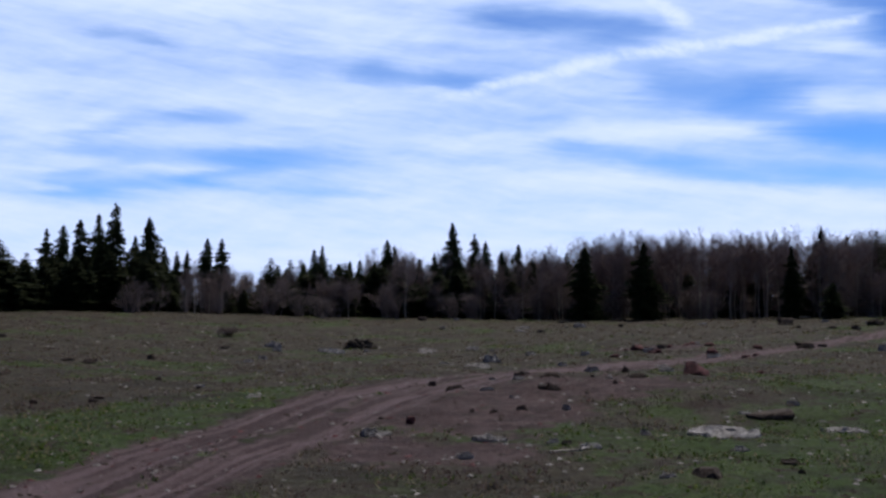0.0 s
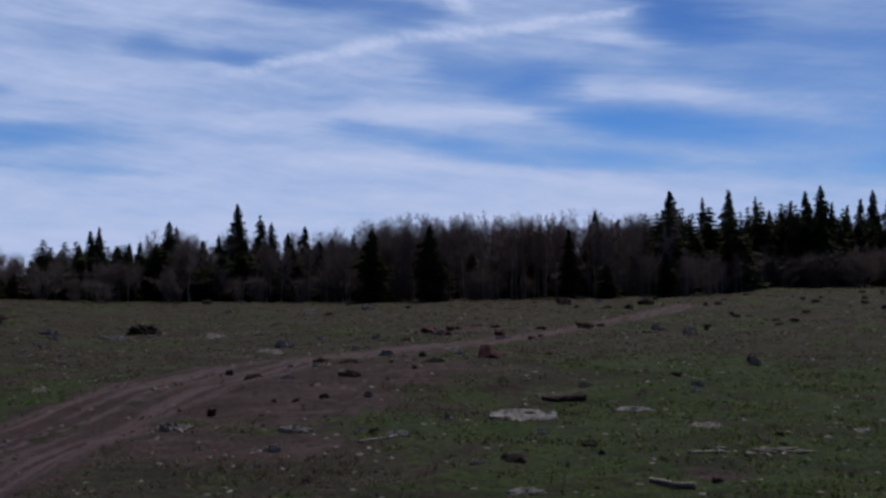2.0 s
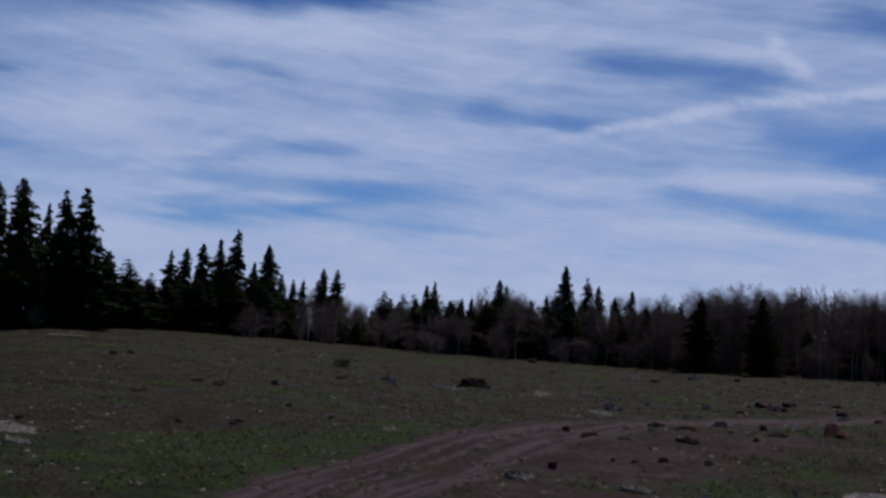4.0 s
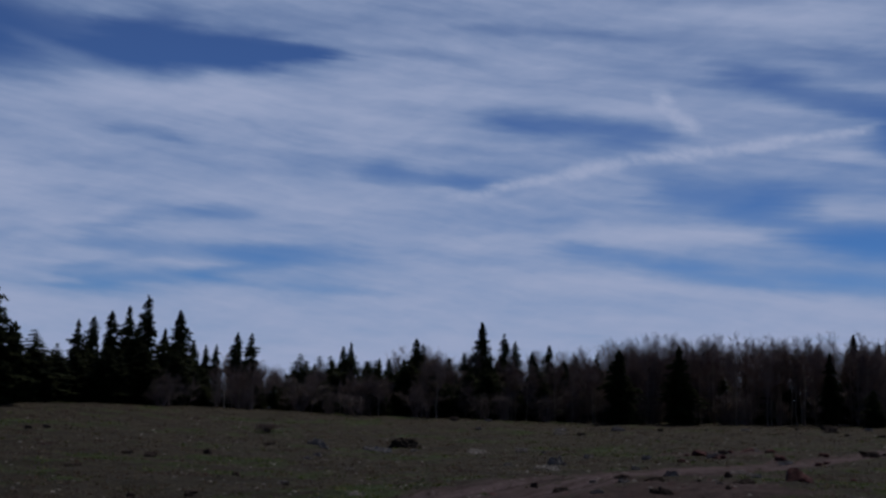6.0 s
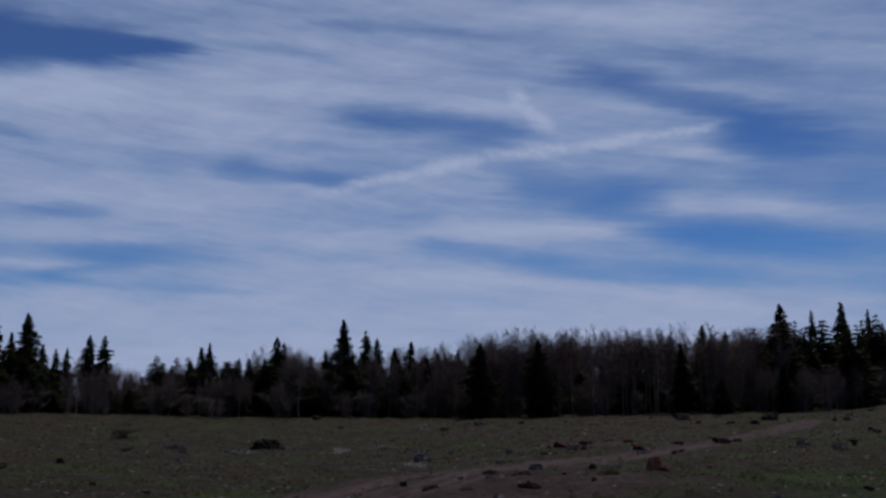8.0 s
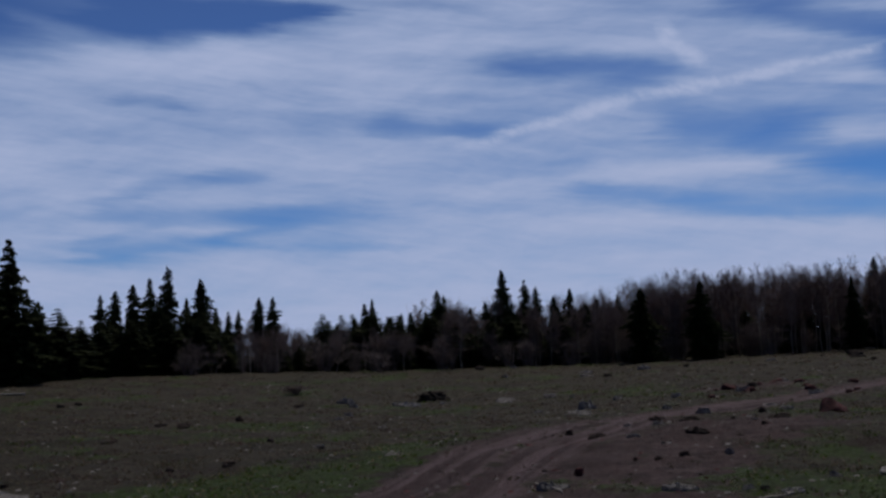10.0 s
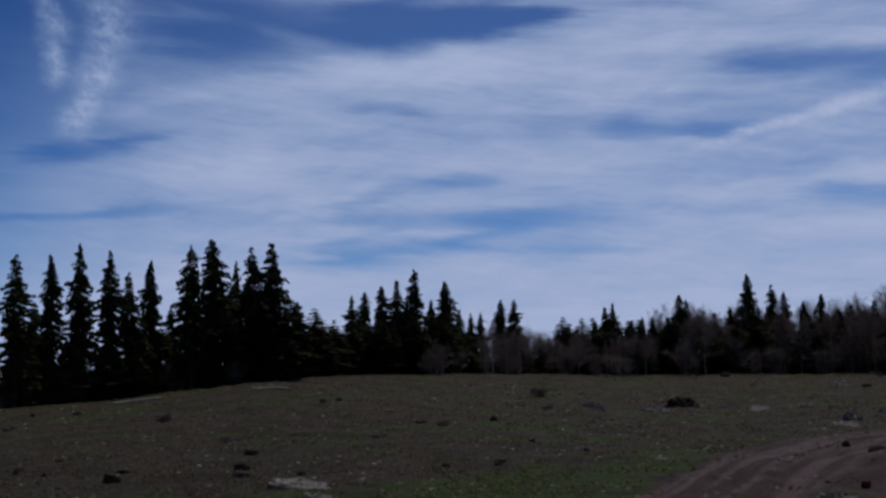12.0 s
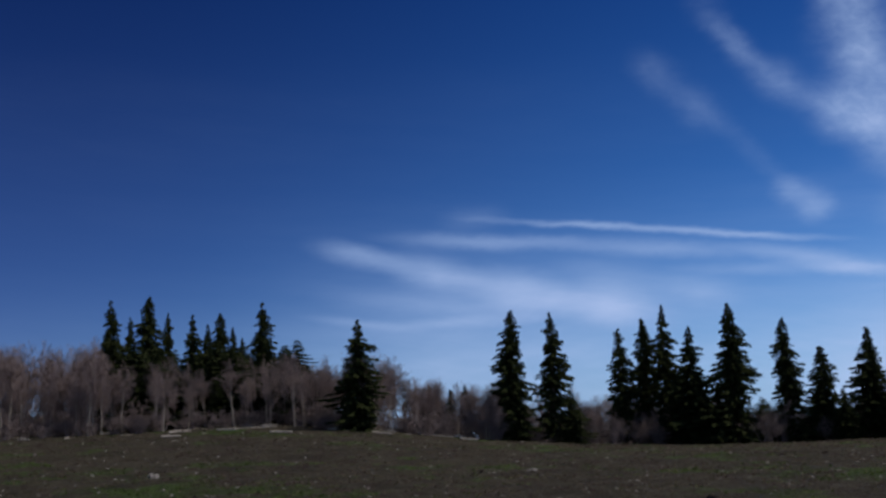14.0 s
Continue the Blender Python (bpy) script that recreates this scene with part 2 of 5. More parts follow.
    streaks(CLOUD_COTTON, 1.0, 0.6)
    streaks(OLD_TRAIL, 0.8, 0.75)
    total = wmath("ADD", even, wmath("MULTIPLY", total, wrange(puff, 0.3, 0.7, 0.6, 1.3)))
    even, total = total, 0.0
    streaks(CLOUD_WISPS, 1.3, 0.55)
    streaks(CLOUD_CURLS, 1.25, 0.75)
    total = wmath("ADD", even, wmath("MULTIPLY", total, wrange(puff, 0.3, 0.7, 0.9, 1.07)))
    streak = wnoise(wplace(warped, (0, 0, 0), (0, 0, radians(4)), (12.0, 1.7, 1)), 1.0, 5, 0.55).outputs[0]
    fine = wnoise(wplace(warped, (3, 1, 0), (0, 0, radians(-8)), (2.6, 0.8, 1)), 1.0, 5, 0.6).outputs[0]
    fibre = wnoise(wplace(warped, (1, 5, 0), (0, 0, radians(11)), (5.0, 0.32, 1)), 1.0, 4, 0.6).outputs[0]
    fine = wmath("ADD", wmath("MULTIPLY", fine, 0.6), wmath("MULTIPLY", fibre, 0.4))
    grain = wmath("ADD", wmath("MULTIPLY", wmath("SUBTRACT", streak, 0.5), 0.85), wmath("MULTIPLY", wmath("SUBTRACT", fine, 0.5), 0.38))
    grain = wmath("MULTIPLY", grain, wrange(az, 26, 36, 1.0, 0.4))
    total = wmath("ADD", total, wmath("MULTIPLY", grain, wrange(total, -0.4, 0.3, 0.2, 1.0)))
    cover = wrange(total, -0.35, 1.02, wrange(az, 46, 20, 0.0, 0.15), 1.0)
    sky = wt.nodes.new("ShaderNodeTexSky")
    sky.sky_type, sky.sun_disc = "NISHITA", False
    sky.sun_elevation, sky.sun_rotation = radians(SUN_EL), radians(SUN_AZ)
    sky.altitude, sky.air_density, sky.dust_density, sky.ozone_density = 2500, 1.0, 0.2, 3.0
    blue = wt.nodes.new("ShaderNodeMix")
    blue.data_type, blue.blend_type = "RGBA", "MULTIPLY"
    blue.inputs[0].default_value = 1.0
    plug(blue.inputs[6], sky.outputs[0])
    tint = wt.nodes.new("ShaderNodeMix")
    tint.data_type = "RGBA"
    plug(tint.inputs[0], wrange(el, 2.0, 24.0, 0.0, 1.0, smooth=False))
    tint.inputs[6].default_value, tint.inputs[7].default_value = (0.165, 0.31, 0.60, 1), (0.040, 0.135, 0.385, 1)
    west = wt.nodes.new("ShaderNodeMix")
    west.data_type, west.blend_type = "RGBA", "MULTIPLY"
    west.inputs[0].default_value = 1.0
    plug(west.inputs[6], tint.outputs[2])
    shade = wt.nodes.new("ShaderNodeMix")
    shade.data_type = "RGBA"
    plug(shade.inputs[0], wrange(az, 40, 95, 0.0, 1.0))
    shade.inputs[6].default_value, shade.inputs[7].default_value = (1.22, 1.56, 1.36, 1), (0.86, 0.69, 0.7, 1)
    # unseen sky behind the camera, dimmed to cut blue light on near faces
    away = wt.nodes.new("ShaderNodeMix")
    away.data_type = "RGBA"
    plug(away.inputs[0], wrange(wmath("ABSOLUTE", az), 98, 150, 0.0, 1.0))
    plug(away.inputs[6], shade.outputs[2])
    away.inputs[7].default_value = (0.5, 0.4, 0.34, 1)
    plug(west.inputs[7], away.outputs[2])
    plug(blue.inputs[7], west.outputs[2])
    mix = wt.nodes.new("ShaderNodeMix")
    mix.data_type = "RGBA"
    plug(mix.inputs[0], cover)
    plug(mix.inputs[6], blue.outputs[2])
    ice = wt.nodes.new("ShaderNodeMix")
    ice.data_type = "RGBA"
    plug(ice.inputs[0], wrange(wmath("ADD", total, wmath("MULTIPLY", fine, 0.4)), 0.4, 1.4, 0.0, 1.0))
    ice.inputs[6].default_value, ice.inputs[7].default_value = (3.0, 4.15, 6.65, 1), (4.6, 5.35, 7.8, 1)
    plug(mix.inputs[7], ice.outputs[2])
    back = wt.nodes.new("ShaderNodeBackground")
    plug(back.inputs[0], mix.outputs[2])
    back.inputs[1].default_value = 0.1
    out = wt.nodes.new("ShaderNodeOutputWorld")
    plug(out.inputs[0], back.outputs[0])


build_sky()

sun_data = bpy.data.lights.new("sun", "SUN")
sun_data.energy, sun_data.angle, sun_data.color = 2.6, radians(2), (1.0, 0.93, 0.83)
sun = new("sun", sun_data)
sun_way = Vector((math.sin(radians(SUN_AZ)) * math.cos(radians(SUN_EL)), math.cos(radians(SUN_AZ)) * math.cos(radians(SUN_EL)), math.sin(radians(SUN_EL))))
sun.matrix_world = look(sun_way * 200, (0, 0, 0))


# ---- materials ----
class Mat:
    """A small builder for node materials."""

    def __init__(self, name, roughness=0.8, specular=0.3):
        self.m = bpy.data.materials.new(name)
        self.m.use_nodes = True
        self.t = self.m.node_tree
        self.b = self.t.nodes["Principled BSDF"]
        self.b.inputs["Roughness"].default_value = roughness
        self.b.inputs["Specular IOR Level"].default_value = specular
        self.co = self.t.nodes.new("ShaderNodeTexCoord")

    def noise(self, scale, detail=5, rough=0.6, where="Object", stretch=(1, 1, 1)):
        mp = self.t.nodes.new("ShaderNodeMapping")
        mp.inputs["Scale"].default_value = stretch
        plug(mp.inputs["Vector"], self.co.outputs[where])
        n = self.t.nodes.new("ShaderNodeTexNoise")
        plug(n.inputs["Vector"], mp.outputs[0])
        n.inputs["Scale"].default_value, n.inputs["Detail"].default_value, n.inputs["Roughness"].default_value = scale, detail, rough
        return n.outputs[0]

    def ramp(self, value, a, b, lo=0.0, hi=1.0):
        n = self.t.nodes.new("ShaderNodeMapRange")
        n.interpolation_type = "SMOOTHSTEP"
        for s, v in zip(n.inputs, (value, a, b, lo, hi)):
            plug(s, v)
        return n.outputs[0]

    def math(self, op, a, b=0.0, clamp=False):
        n = self.t.nodes.new("ShaderNodeMath")
        n.operation, n.use_clamp = op, clamp
        plug(n.inputs[0], a)
        plug(n.inputs[1], b)
        return n.outputs[0]

    def mix(self, fac, a, b):
        n = self.t.nodes.new("ShaderNodeMix")
        n.data_type = "RGBA"
        plug(n.inputs[0], fac)
        for s, v in ((n.inputs[6], a), (n.inputs[7], b)):
            plug(s, v if isinstance(v, bpy.types.NodeSocket) else (*v, 1))
        return n.outputs[2]

    def attr(self, name):
        n = self.t.nodes.new("ShaderNodeAttribute")
        n.attribute_name = name
        return n.outputs["Fac"]

    def random(self):
        return self.t.nodes.new("ShaderNodeObjectInfo").outputs["Random"]

    def island(self):
        return self.t.nodes.new("ShaderNodeNewGeometry").outputs["Random Per Island"]

    def colour(self, value):
        plug(self.b.inputs["Base Color"], value if isinstance(value, bpy.types.NodeSocket) else (*value, 1))
        return self

    def bump(self, height, strength, distance=0.02):
        n = self.t.nodes.new("ShaderNodeBump")
        n.inputs["Strength"].default_value, n.inputs["Distance"].default_value = strength, distance
        plug(n.inputs["Height"], height)
        plug(self.b.inputs["Normal"], n.outputs[0])
        return self


def make_ground():
    m = Mat("meadow_ground", 0.95, 0.1)
    big, mid, small = m.noise(0.22, 4), m.noise(1.3, 6, 0.65), m.noise(11, 6, 0.7)
    speck = m.noise(60, 3, 0.7)
    green = m.math("ADD", m.attr("green"), m.math("MULTIPLY", m.math("SUBTRACT", big, 0.5), 1.2))
    green = m.math("ADD", green, m.math("MULTIPLY", m.math("SUBTRACT", mid, 0.5), 1.6))
    grass = m.mix(m.ramp(small, 0.3, 0.7), (0.016, 0.038, 0.005), (0.076, 0.122, 0.022))
    dry = m.mix(m.ramp(small, 0.3, 0.7), (0.028, 0.024, 0.014), (0.096, 0.084, 0.053))
    turf = m.mix(m.ramp(green, 0.3, 0.75), dry, grass)
    litter = m.math("MULTIPLY", m.ramp(speck, 0.55, 0.63), m.ramp(mid, 0.42, 0.54))
    chips = m.math("MULTIPLY", m.ramp(m.noise(17, 2, 0.5), 0.64, 0.70), m.ramp(m.noise(0.9, 3), 0.42, 0.58))
    litter = m.math("MAXIMUM", litter, chips)
    turf = m.mix(m.math("MULTIPLY", litter, 0.45), turf, (0.30, 0.255, 0.215))
    damp = m.ramp(m.noise(0.7, 6, 0.68), 0.47, 0.62)
    turf = m.mix(m.math("MULTIPLY", damp, 0.6), turf, (0.030, 0.027, 0.017))
    mould = m.ramp(m.noise(2.2, 7, 0.7), 0.54, 0.64)
    turf = m.mix(m.math("MULTIPLY", mould, 0.9), turf, (0.048, 0.030, 0.023))
    dust = m.mix(m.ramp(mid, 0.35, 0.65), (0.066, 0.041, 0.038), (0.125, 0.083, 0.080))
    crumbs = m.math("MULTIPLY", m.ramp(m.noise(3.6, 7, 0.75), 0.5, 0.6), m.ramp(m.attr("worn"), 0.8, 0.2, 0.25, 0.8))
    dust = m.mix(crumbs, dust, (0.038, 0.025, 0.021))
    lane = m.t.nodes.new("ShaderNodeTexNoise")
    lane.noise_dimensions = "2D"
    track = m.t.nodes.new("ShaderNodeCombineXYZ")
    plug(track.inputs[0], m.math("MULTIPLY", m.attr("lane"), 3.2))
    plug(track.inputs[1], m.math("MULTIPLY", m.attr("along"), 0.12))
    plug(lane.inputs["Vector"], track.outputs[0])
    lane.inputs["Scale"].default_value, lane.inputs["Detail"].default_value = 1.6, 5
    rubbed = m.mix(m.ramp(lane.outputs[0], 0.38, 0.62), (0.074, 0.048, 0.047), (0.172, 0.122, 0.124))
    dust = m.mix(m.ramp(m.attr("worn"), 0.2, 0.7), dust, rubbed)
    dust = m.mix(m.math("MULTIPLY", m.ramp(speck, 0.5, 0.72), 0.55), dust, (0.26, 0.205, 0.185))
    edge = m.math("ADD", m.attr("dirt"), m.math("MULTIPLY", m.math("SUBTRACT", m.noise(2.0, 8, 0.72), 0.5), 1.5))
    surface = m.t.nodes.new("ShaderNodeMix")
    surface.data_type, surface.blend_type = "RGBA", "MULTIPLY"
    surface.inputs[0].default_value, surface.inputs[7].default_value = 1.0, (0.61, 0.60, 0.62, 1)
    plug(surface.inputs[6], m.mix(m.ramp(edge, 0.36, 0.58), turf, dust))
    m.colour(surface.outputs[2])
    m.bump(m.math("ADD", small, m.math("MULTIPLY", speck, 0.6)), 0.9, 0.06)
    return m.m


def make_needles():
    m = Mat("spruce_needles", 0.92, 0.04)
    tone = m.math("ADD", m.math("MULTIPLY", m.island(), 0.6), m.math("MULTIPLY", m.random(), 0.4))
    m.colour(m.mix(tone, (0.006, 0.010, 0.004), (0.030, 0.035, 0.012)))
    return m.m


def make_bark(name, a, b, scale, stretch):
    m = Mat(name, 0.85, 0.2)
    n = m.noise(scale, 6, 0.65, stretch=stretch)
    tint = m.mix(m.random(), a, b)
    m.colour(m.mix(m.ramp(n, 0.35, 0.65), tint, (a[0] * 0.5, a[1] * 0.5, a[2] * 0.5)))
    m.bump(n, 0.5, 0.01)
    return m.m


def make_twigs(name, a, b):
    m = Mat(name, 0.8, 0.2)
    tone = m.math("ADD", m.math("MULTIPLY", m.island(), 0.5), m.math("MULTIPLY", m.random(), 0.5))
    m.colour(m.mix(tone, a, b))
    return m.m


def make_stone(name, a, b, lichen):
    m = Mat(name, 0.9, 0.1)
    n, s = m.noise(4, 6, 0.65), m.noise(30, 4, 0.6)
    c = m.mix(m.ramp(n, 0.38, 0.62), a, b)
    c = m.mix(m.math("MULTIPLY", m.ramp(m.noise(9, 5), 0.52, 0.6), 0.8), c, lichen)
    m.colour(m.mix(m.math("MULTIPLY", m.ramp(m.noise(11, 7, 0.75), 0.48, 0.58), 0.8), c, (a[0] * 0.35, a[1] * 0.35, a[2] * 0.35)))
    m.bump(m.math("ADD", n, s), 0.6, 0.02)
    return m.m


def make_blades(name, a, b, c):
    m = Mat(name, 0.8, 0.15)
    i = m.island()
    tone = m.mix(m.ramp(i, 0.5, 0.95), m.mix(m.ramp(i, 0.0, 0.6), a, b), c)
    # thin, trodden patches of duller grass
    tone = m.mix(m.math("MULTIPLY", m.ramp(m.noise(0.8, 5, 0.65), 0.44, 0.62), 0.62), tone, (a[0] * 0.9, a[1] * 0.62, a[2] * 1.1))
    m.colour(tone)
    thin = m.t.nodes.new("ShaderNodeBsdfTranslucent")
    plug(thin.inputs[0], tone)
    both = m.t.nodes.new("ShaderNodeMixShader")
    both.inputs[0].default_value = 0.5
    plug(both.inputs[1], m.b.outputs[0])
    plug(both.inputs[2], thin.outputs[0])
    plug(m.t.nodes["Material Output"].inputs[0], both.outputs[0])
    return m.m


GROUND = make_ground()
NEEDLES = make_needles()
SPRUCE_BARK = make_bark("spruce_bark", (0.10, 0.075, 0.055), (0.15, 0.115, 0.09), 20, (1, 1, 0.3))
ASPEN_BARK = make_bark("aspen_bark", (0.42, 0.37, 0.31), (0.28, 0.24, 0.20), 9, (1, 1, 0.6))
TWIGS = make_twigs("bare_twigs", (0.145, 0.106, 0.097), (0.24, 0.181, 0.166))
SHRUB_TWIGS = make_twigs("shrub_twigs", (0.12, 0.09, 0.084), (0.20, 0.155, 0.146))
RED_STONE = make_stone("red_sandstone", (0.062, 0.021, 0.022), (0.115, 0.038, 0.039), (0.13, 0.078, 0.074))
GREY_STONE = make_stone("grey_limestone", (0.19, 0.175, 0.165), (0.30, 0.28, 0.27), (0.38, 0.36, 0.345))
DARK_STONE = make_stone("dark_stone", (0.030, 0.020, 0.016), (0.062, 0.045, 0.037), (0.12, 0.092, 0.074))
PALE_STONE = make_stone("pale_stone", (0.15, 0.135, 0.125), (0.24, 0.22, 0.205), (0.32, 0.30, 0.28))
DEAD_WOOD = make_bark("weathered_wood", (0.38, 0.335, 0.285), (0.30, 0.26, 0.22), 12, (1, 1, 0.15))
GREEN_BLADES = make_blades("green_grass", (0.024, 0.046, 0.009), (0.068, 0.102, 0.022), (0.16, 0.14, 0.09))
DRY_BLADES = make_blades("dry_grass", (0.058, 0.045, 0.034), (0.125, 0.100, 0.076), (0.05, 0.052, 0.026))
SOIL = make_stone("dark_soil", (0.028, 0.02, 0.016), (0.06, 0.045, 0.036), (0.05, 0.045, 0.03))


# ---- meshes ----
def link_mesh(name, mesh, material, parent=None, label=""):
    ob = new(name, mesh)
    mesh.materials.append(material)
    if parent is not None:
        ob.parent = parent
    if label:
        ob["label"] = label
    return ob


def as_mesh(name, verts, faces, smooth=False):
    mesh = bpy.data.meshes.new(name)
    mesh.from_pydata([tuple(v) for v in verts], [], faces)
    if smooth:
        mesh.polygons.foreach_set("use_smooth", [True] * len(mesh.polygons))
    mesh.update()
    return mesh


def part(name, bm, material, parent, label=""):
    mesh = bpy.data.meshes.new(name)
    bm.to_mesh(mesh)
    bm.free()
    return link_mesh(name, mesh, material, parent, label)


# ---- ground ----
AZ=[-180,-60,-34,-27,-25.5,-15,-5,5,12,20,25,33,45,55,62,67,71,74,79,90,110,180]
ED=[60,60,74,72,62,60,60,60,58,55,50,50,50,50,50,50,50,50,52,52,55,60]   # distance of the wood's edge
EH=[0.37, 0.87, 1.02, 0.99, 0.66, 0.45, 0.3, 0.39, 0.64, 0.79, 0.61, -0.05, -0.5, -0.56, -0.36, -0.03, 0.4, 0.71, 1.05, 0.95, 0.75, -0.05]
BS=[-.01,.02,.03,.03,.02,.005,0,-.01,-.015,-.02,-.01,-.03,-.04,-.05,-.05,-.05,-.04,0.0,0.02,0.02,0.01,-.01] # slope behind the edge
DP=[0,0,.1,.12,.12,.1,-.12,-.25,-.22,-.05,0,0,0,0,0,0,0,0,0,0,0,0]   # hollow or swell half-way
def terrain(x,y):
    x=np.asarray(x,float)+1.0; y=np.asarray(y,float); r=np.hypot(x,y)+1e-9; a=np.degrees(np.arctan2(-x,y))
    d=np.interp(a,AZ,ED); h=np.interp(a,AZ,EH); s=np.interp(a,AZ,BS)
    q=np.clip((r-9)/(d-9),0,1)
    z=h*q**2+np.interp(a,AZ,DP)*8*q*q*(1-q)
    # a low stony rise that the track climbs, and a hollow beyond it
    z=z+0.30*np.exp(-((x-3.6)/4.5)**2-((y-17.0)/3.0)**2)-0.16*np.exp(-((x+2.5)/9)**2-((y-37)/8)**2)
    b=np.clip(r-d,0,None)
    z=z+s*np.minimum(b,70)-0.03*np.clip(b-70,0,None)*np.clip((b-70)/200,0,1)
    return z

TRACK = [(-2.6, -8.0), (-2.7, 2.0), (-2.6, 8.0), (-2.25, 11.1), (-1.54, 14.05), (-1.02, 15.91), (-0.11, 17.14), (1.3, 21.6), (3.06, 23.21), (5.14, 25.12), (8.24, 28.92), (10.3, 31.58), (13.68, 36.38), (18.83, 44.49)]
WIDTH = [0.9, 0.9, 0.85, 0.8, 0.9, 1.0, 1.2, 1.25, 1.1, 0.8, 0.55, 0.55, 0.6, 0.6]
BARE = [(0.5, 13.0, 0.9, 1.3), (1.1, 14.2, 0.8, 1.2), (0.2, 10.9, 0.9, 0.8), (-0.7, 11.3, 0.7, 1.2), (-0.3, 14.1, 0.9, 2.2), (2.0, 15.9, 1.6, 1.3), (0.7, 15.1, 1.0, 1.4), (6.0, 31.5, 2.0, 1.6), (3.4, 8.6, 0.3, 0.3)]
LUSH = [(-3.9, 11.1, 1.3, 4.0, 0.95), (-2.9, 15.5, 0.8, 3.0, 0.6), (5.6, 10.8, 7.0, 6.0, 0.5), (1.4, 8.0, 3.0, 2.0, 0.4), (10.1, 13.5, 6.0, 6.0, 0.4), (11.3, 23.3, 10.0, 8.0, 0.15), (-16.0, 4.0, 5.0, 5.0, 0.25), (-30.0, 6.0, 22.0, 18.0, -0.06), (-0.5, 10.1, 1.5, 2.0, -0.5), (2.4, 15.1, 2.5, 1.5, -0.3)]


def track_offset(x, y):
    """Signed distance from the middle of the track, and the track's half width there."""
    best = np.full(np.shape(x), 1e9)
    side = np.zeros(np.shape(x))
    half = np.ones(np.shape(x))
    for (x0, y0), (x1, y1), w0, w1 in zip(TRACK, TRACK[1:], WIDTH, WIDTH[1:]):
        dx, dy = x1 - x0, y1 - y0
        n = math.hypot(dx, dy)
        s = np.clip(((x - x0) * dx + (y - y0) * dy) / n ** 2, 0, 1)
        ox, oy = x - x0 - s * dx, y - y0 - s * dy
        d = np.hypot(ox, oy)
        near = d < best
        best = np.where(near, d, best)
        side = np.where(near, np.sign(dx * oy - dy * ox) * d, side)
        half = np.where(near, w0 + (w1 - w0) * s, half)
    return side, half


def dirt_at(x, y):
    side, half = track_offset(x, y)
    d = np.abs(side) / half
    v = np.clip(1.35 - d * 0.85, 0, 1)
    hump = np.exp(-((side + 0.1 * half) / (0.22 * half)) ** 2) * 0.55 * (y < 20)
    v = v - hump
    for bx, by, rx, ry in BARE:
        q = ((x - bx) / rx) ** 2 + ((y - by) / ry) ** 2
        v = np.maximum(v, 0.8 * np.exp(-q * 0.8))
    return np.clip(v, 0, 1)


def patchy(x, y, size, seed):
    """Smooth random patches between 0 and 1, in five octaves from the given size down."""
    total, weight, share = np.zeros(np.shape(x)), 0.0, 1.0
    for k in range(5):
        u, v = np.asarray(x) / size + seed * 7.3, np.asarray(y) / size + seed * 3.1
        i, j = np.floor(u), np.floor(v)
        a, b = u - i, v - j
        a, b = a * a * (3 - 2 * a), b * b * (3 - 2 * b)

        def knot(p, q):
            n = np.sin(p * 127.1 + q * 311.7 + k * 74.7) * 43758.5453
            return n - np.floor(n)

        total = total + share * ((knot(i, j) * (1 - a) + knot(i + 1, j) * a) * (1 - b) + (knot(i, j + 1) * (1 - a) + knot(i + 1, j + 1) * a) * b)
        weight += share
        size, share = size * 0.5, share * 0.78
    return total / weight


def green_at(x, y):
    v = 0.2 + (patchy(x, y, 2.4, 2) - 0.5) * 2.8
    for bx, by, rx, ry, k in LUSH:
        v = v + k * np.exp(-((x - bx) / rx) ** 2 - ((y - by) / ry) ** 2)
    return np.clip(v, 0, 1)


def waves(x, y):
    """Small swells and hummocks of the turf."""
    z = 0.03 * np.sin(x * 0.9 + 1.3 * np.sin(y * 0.41)) * np.sin(y * 0.77 + 0.9 * np.sin(x * 0.53))
    z += 0.018 * np.sin(x * 2.7 + 2 * np.sin(y * 1.1)) * np.sin(y * 2.3 + 1.7 * np.sin(x * 1.3))
    return z


def ruts(x, y):
    side, half = track_offset(x, y)
    z = -0.05 * np.exp(-((side - 0.45 * half) / (0.25 * half)) ** 2) - 0.05 * np.exp(-((side + 0.5 * half) / (0.25 * half)) ** 2)
    return z


def height(x, y):
    return terrain(x, y) + waves(x, y) + ruts(x, y)


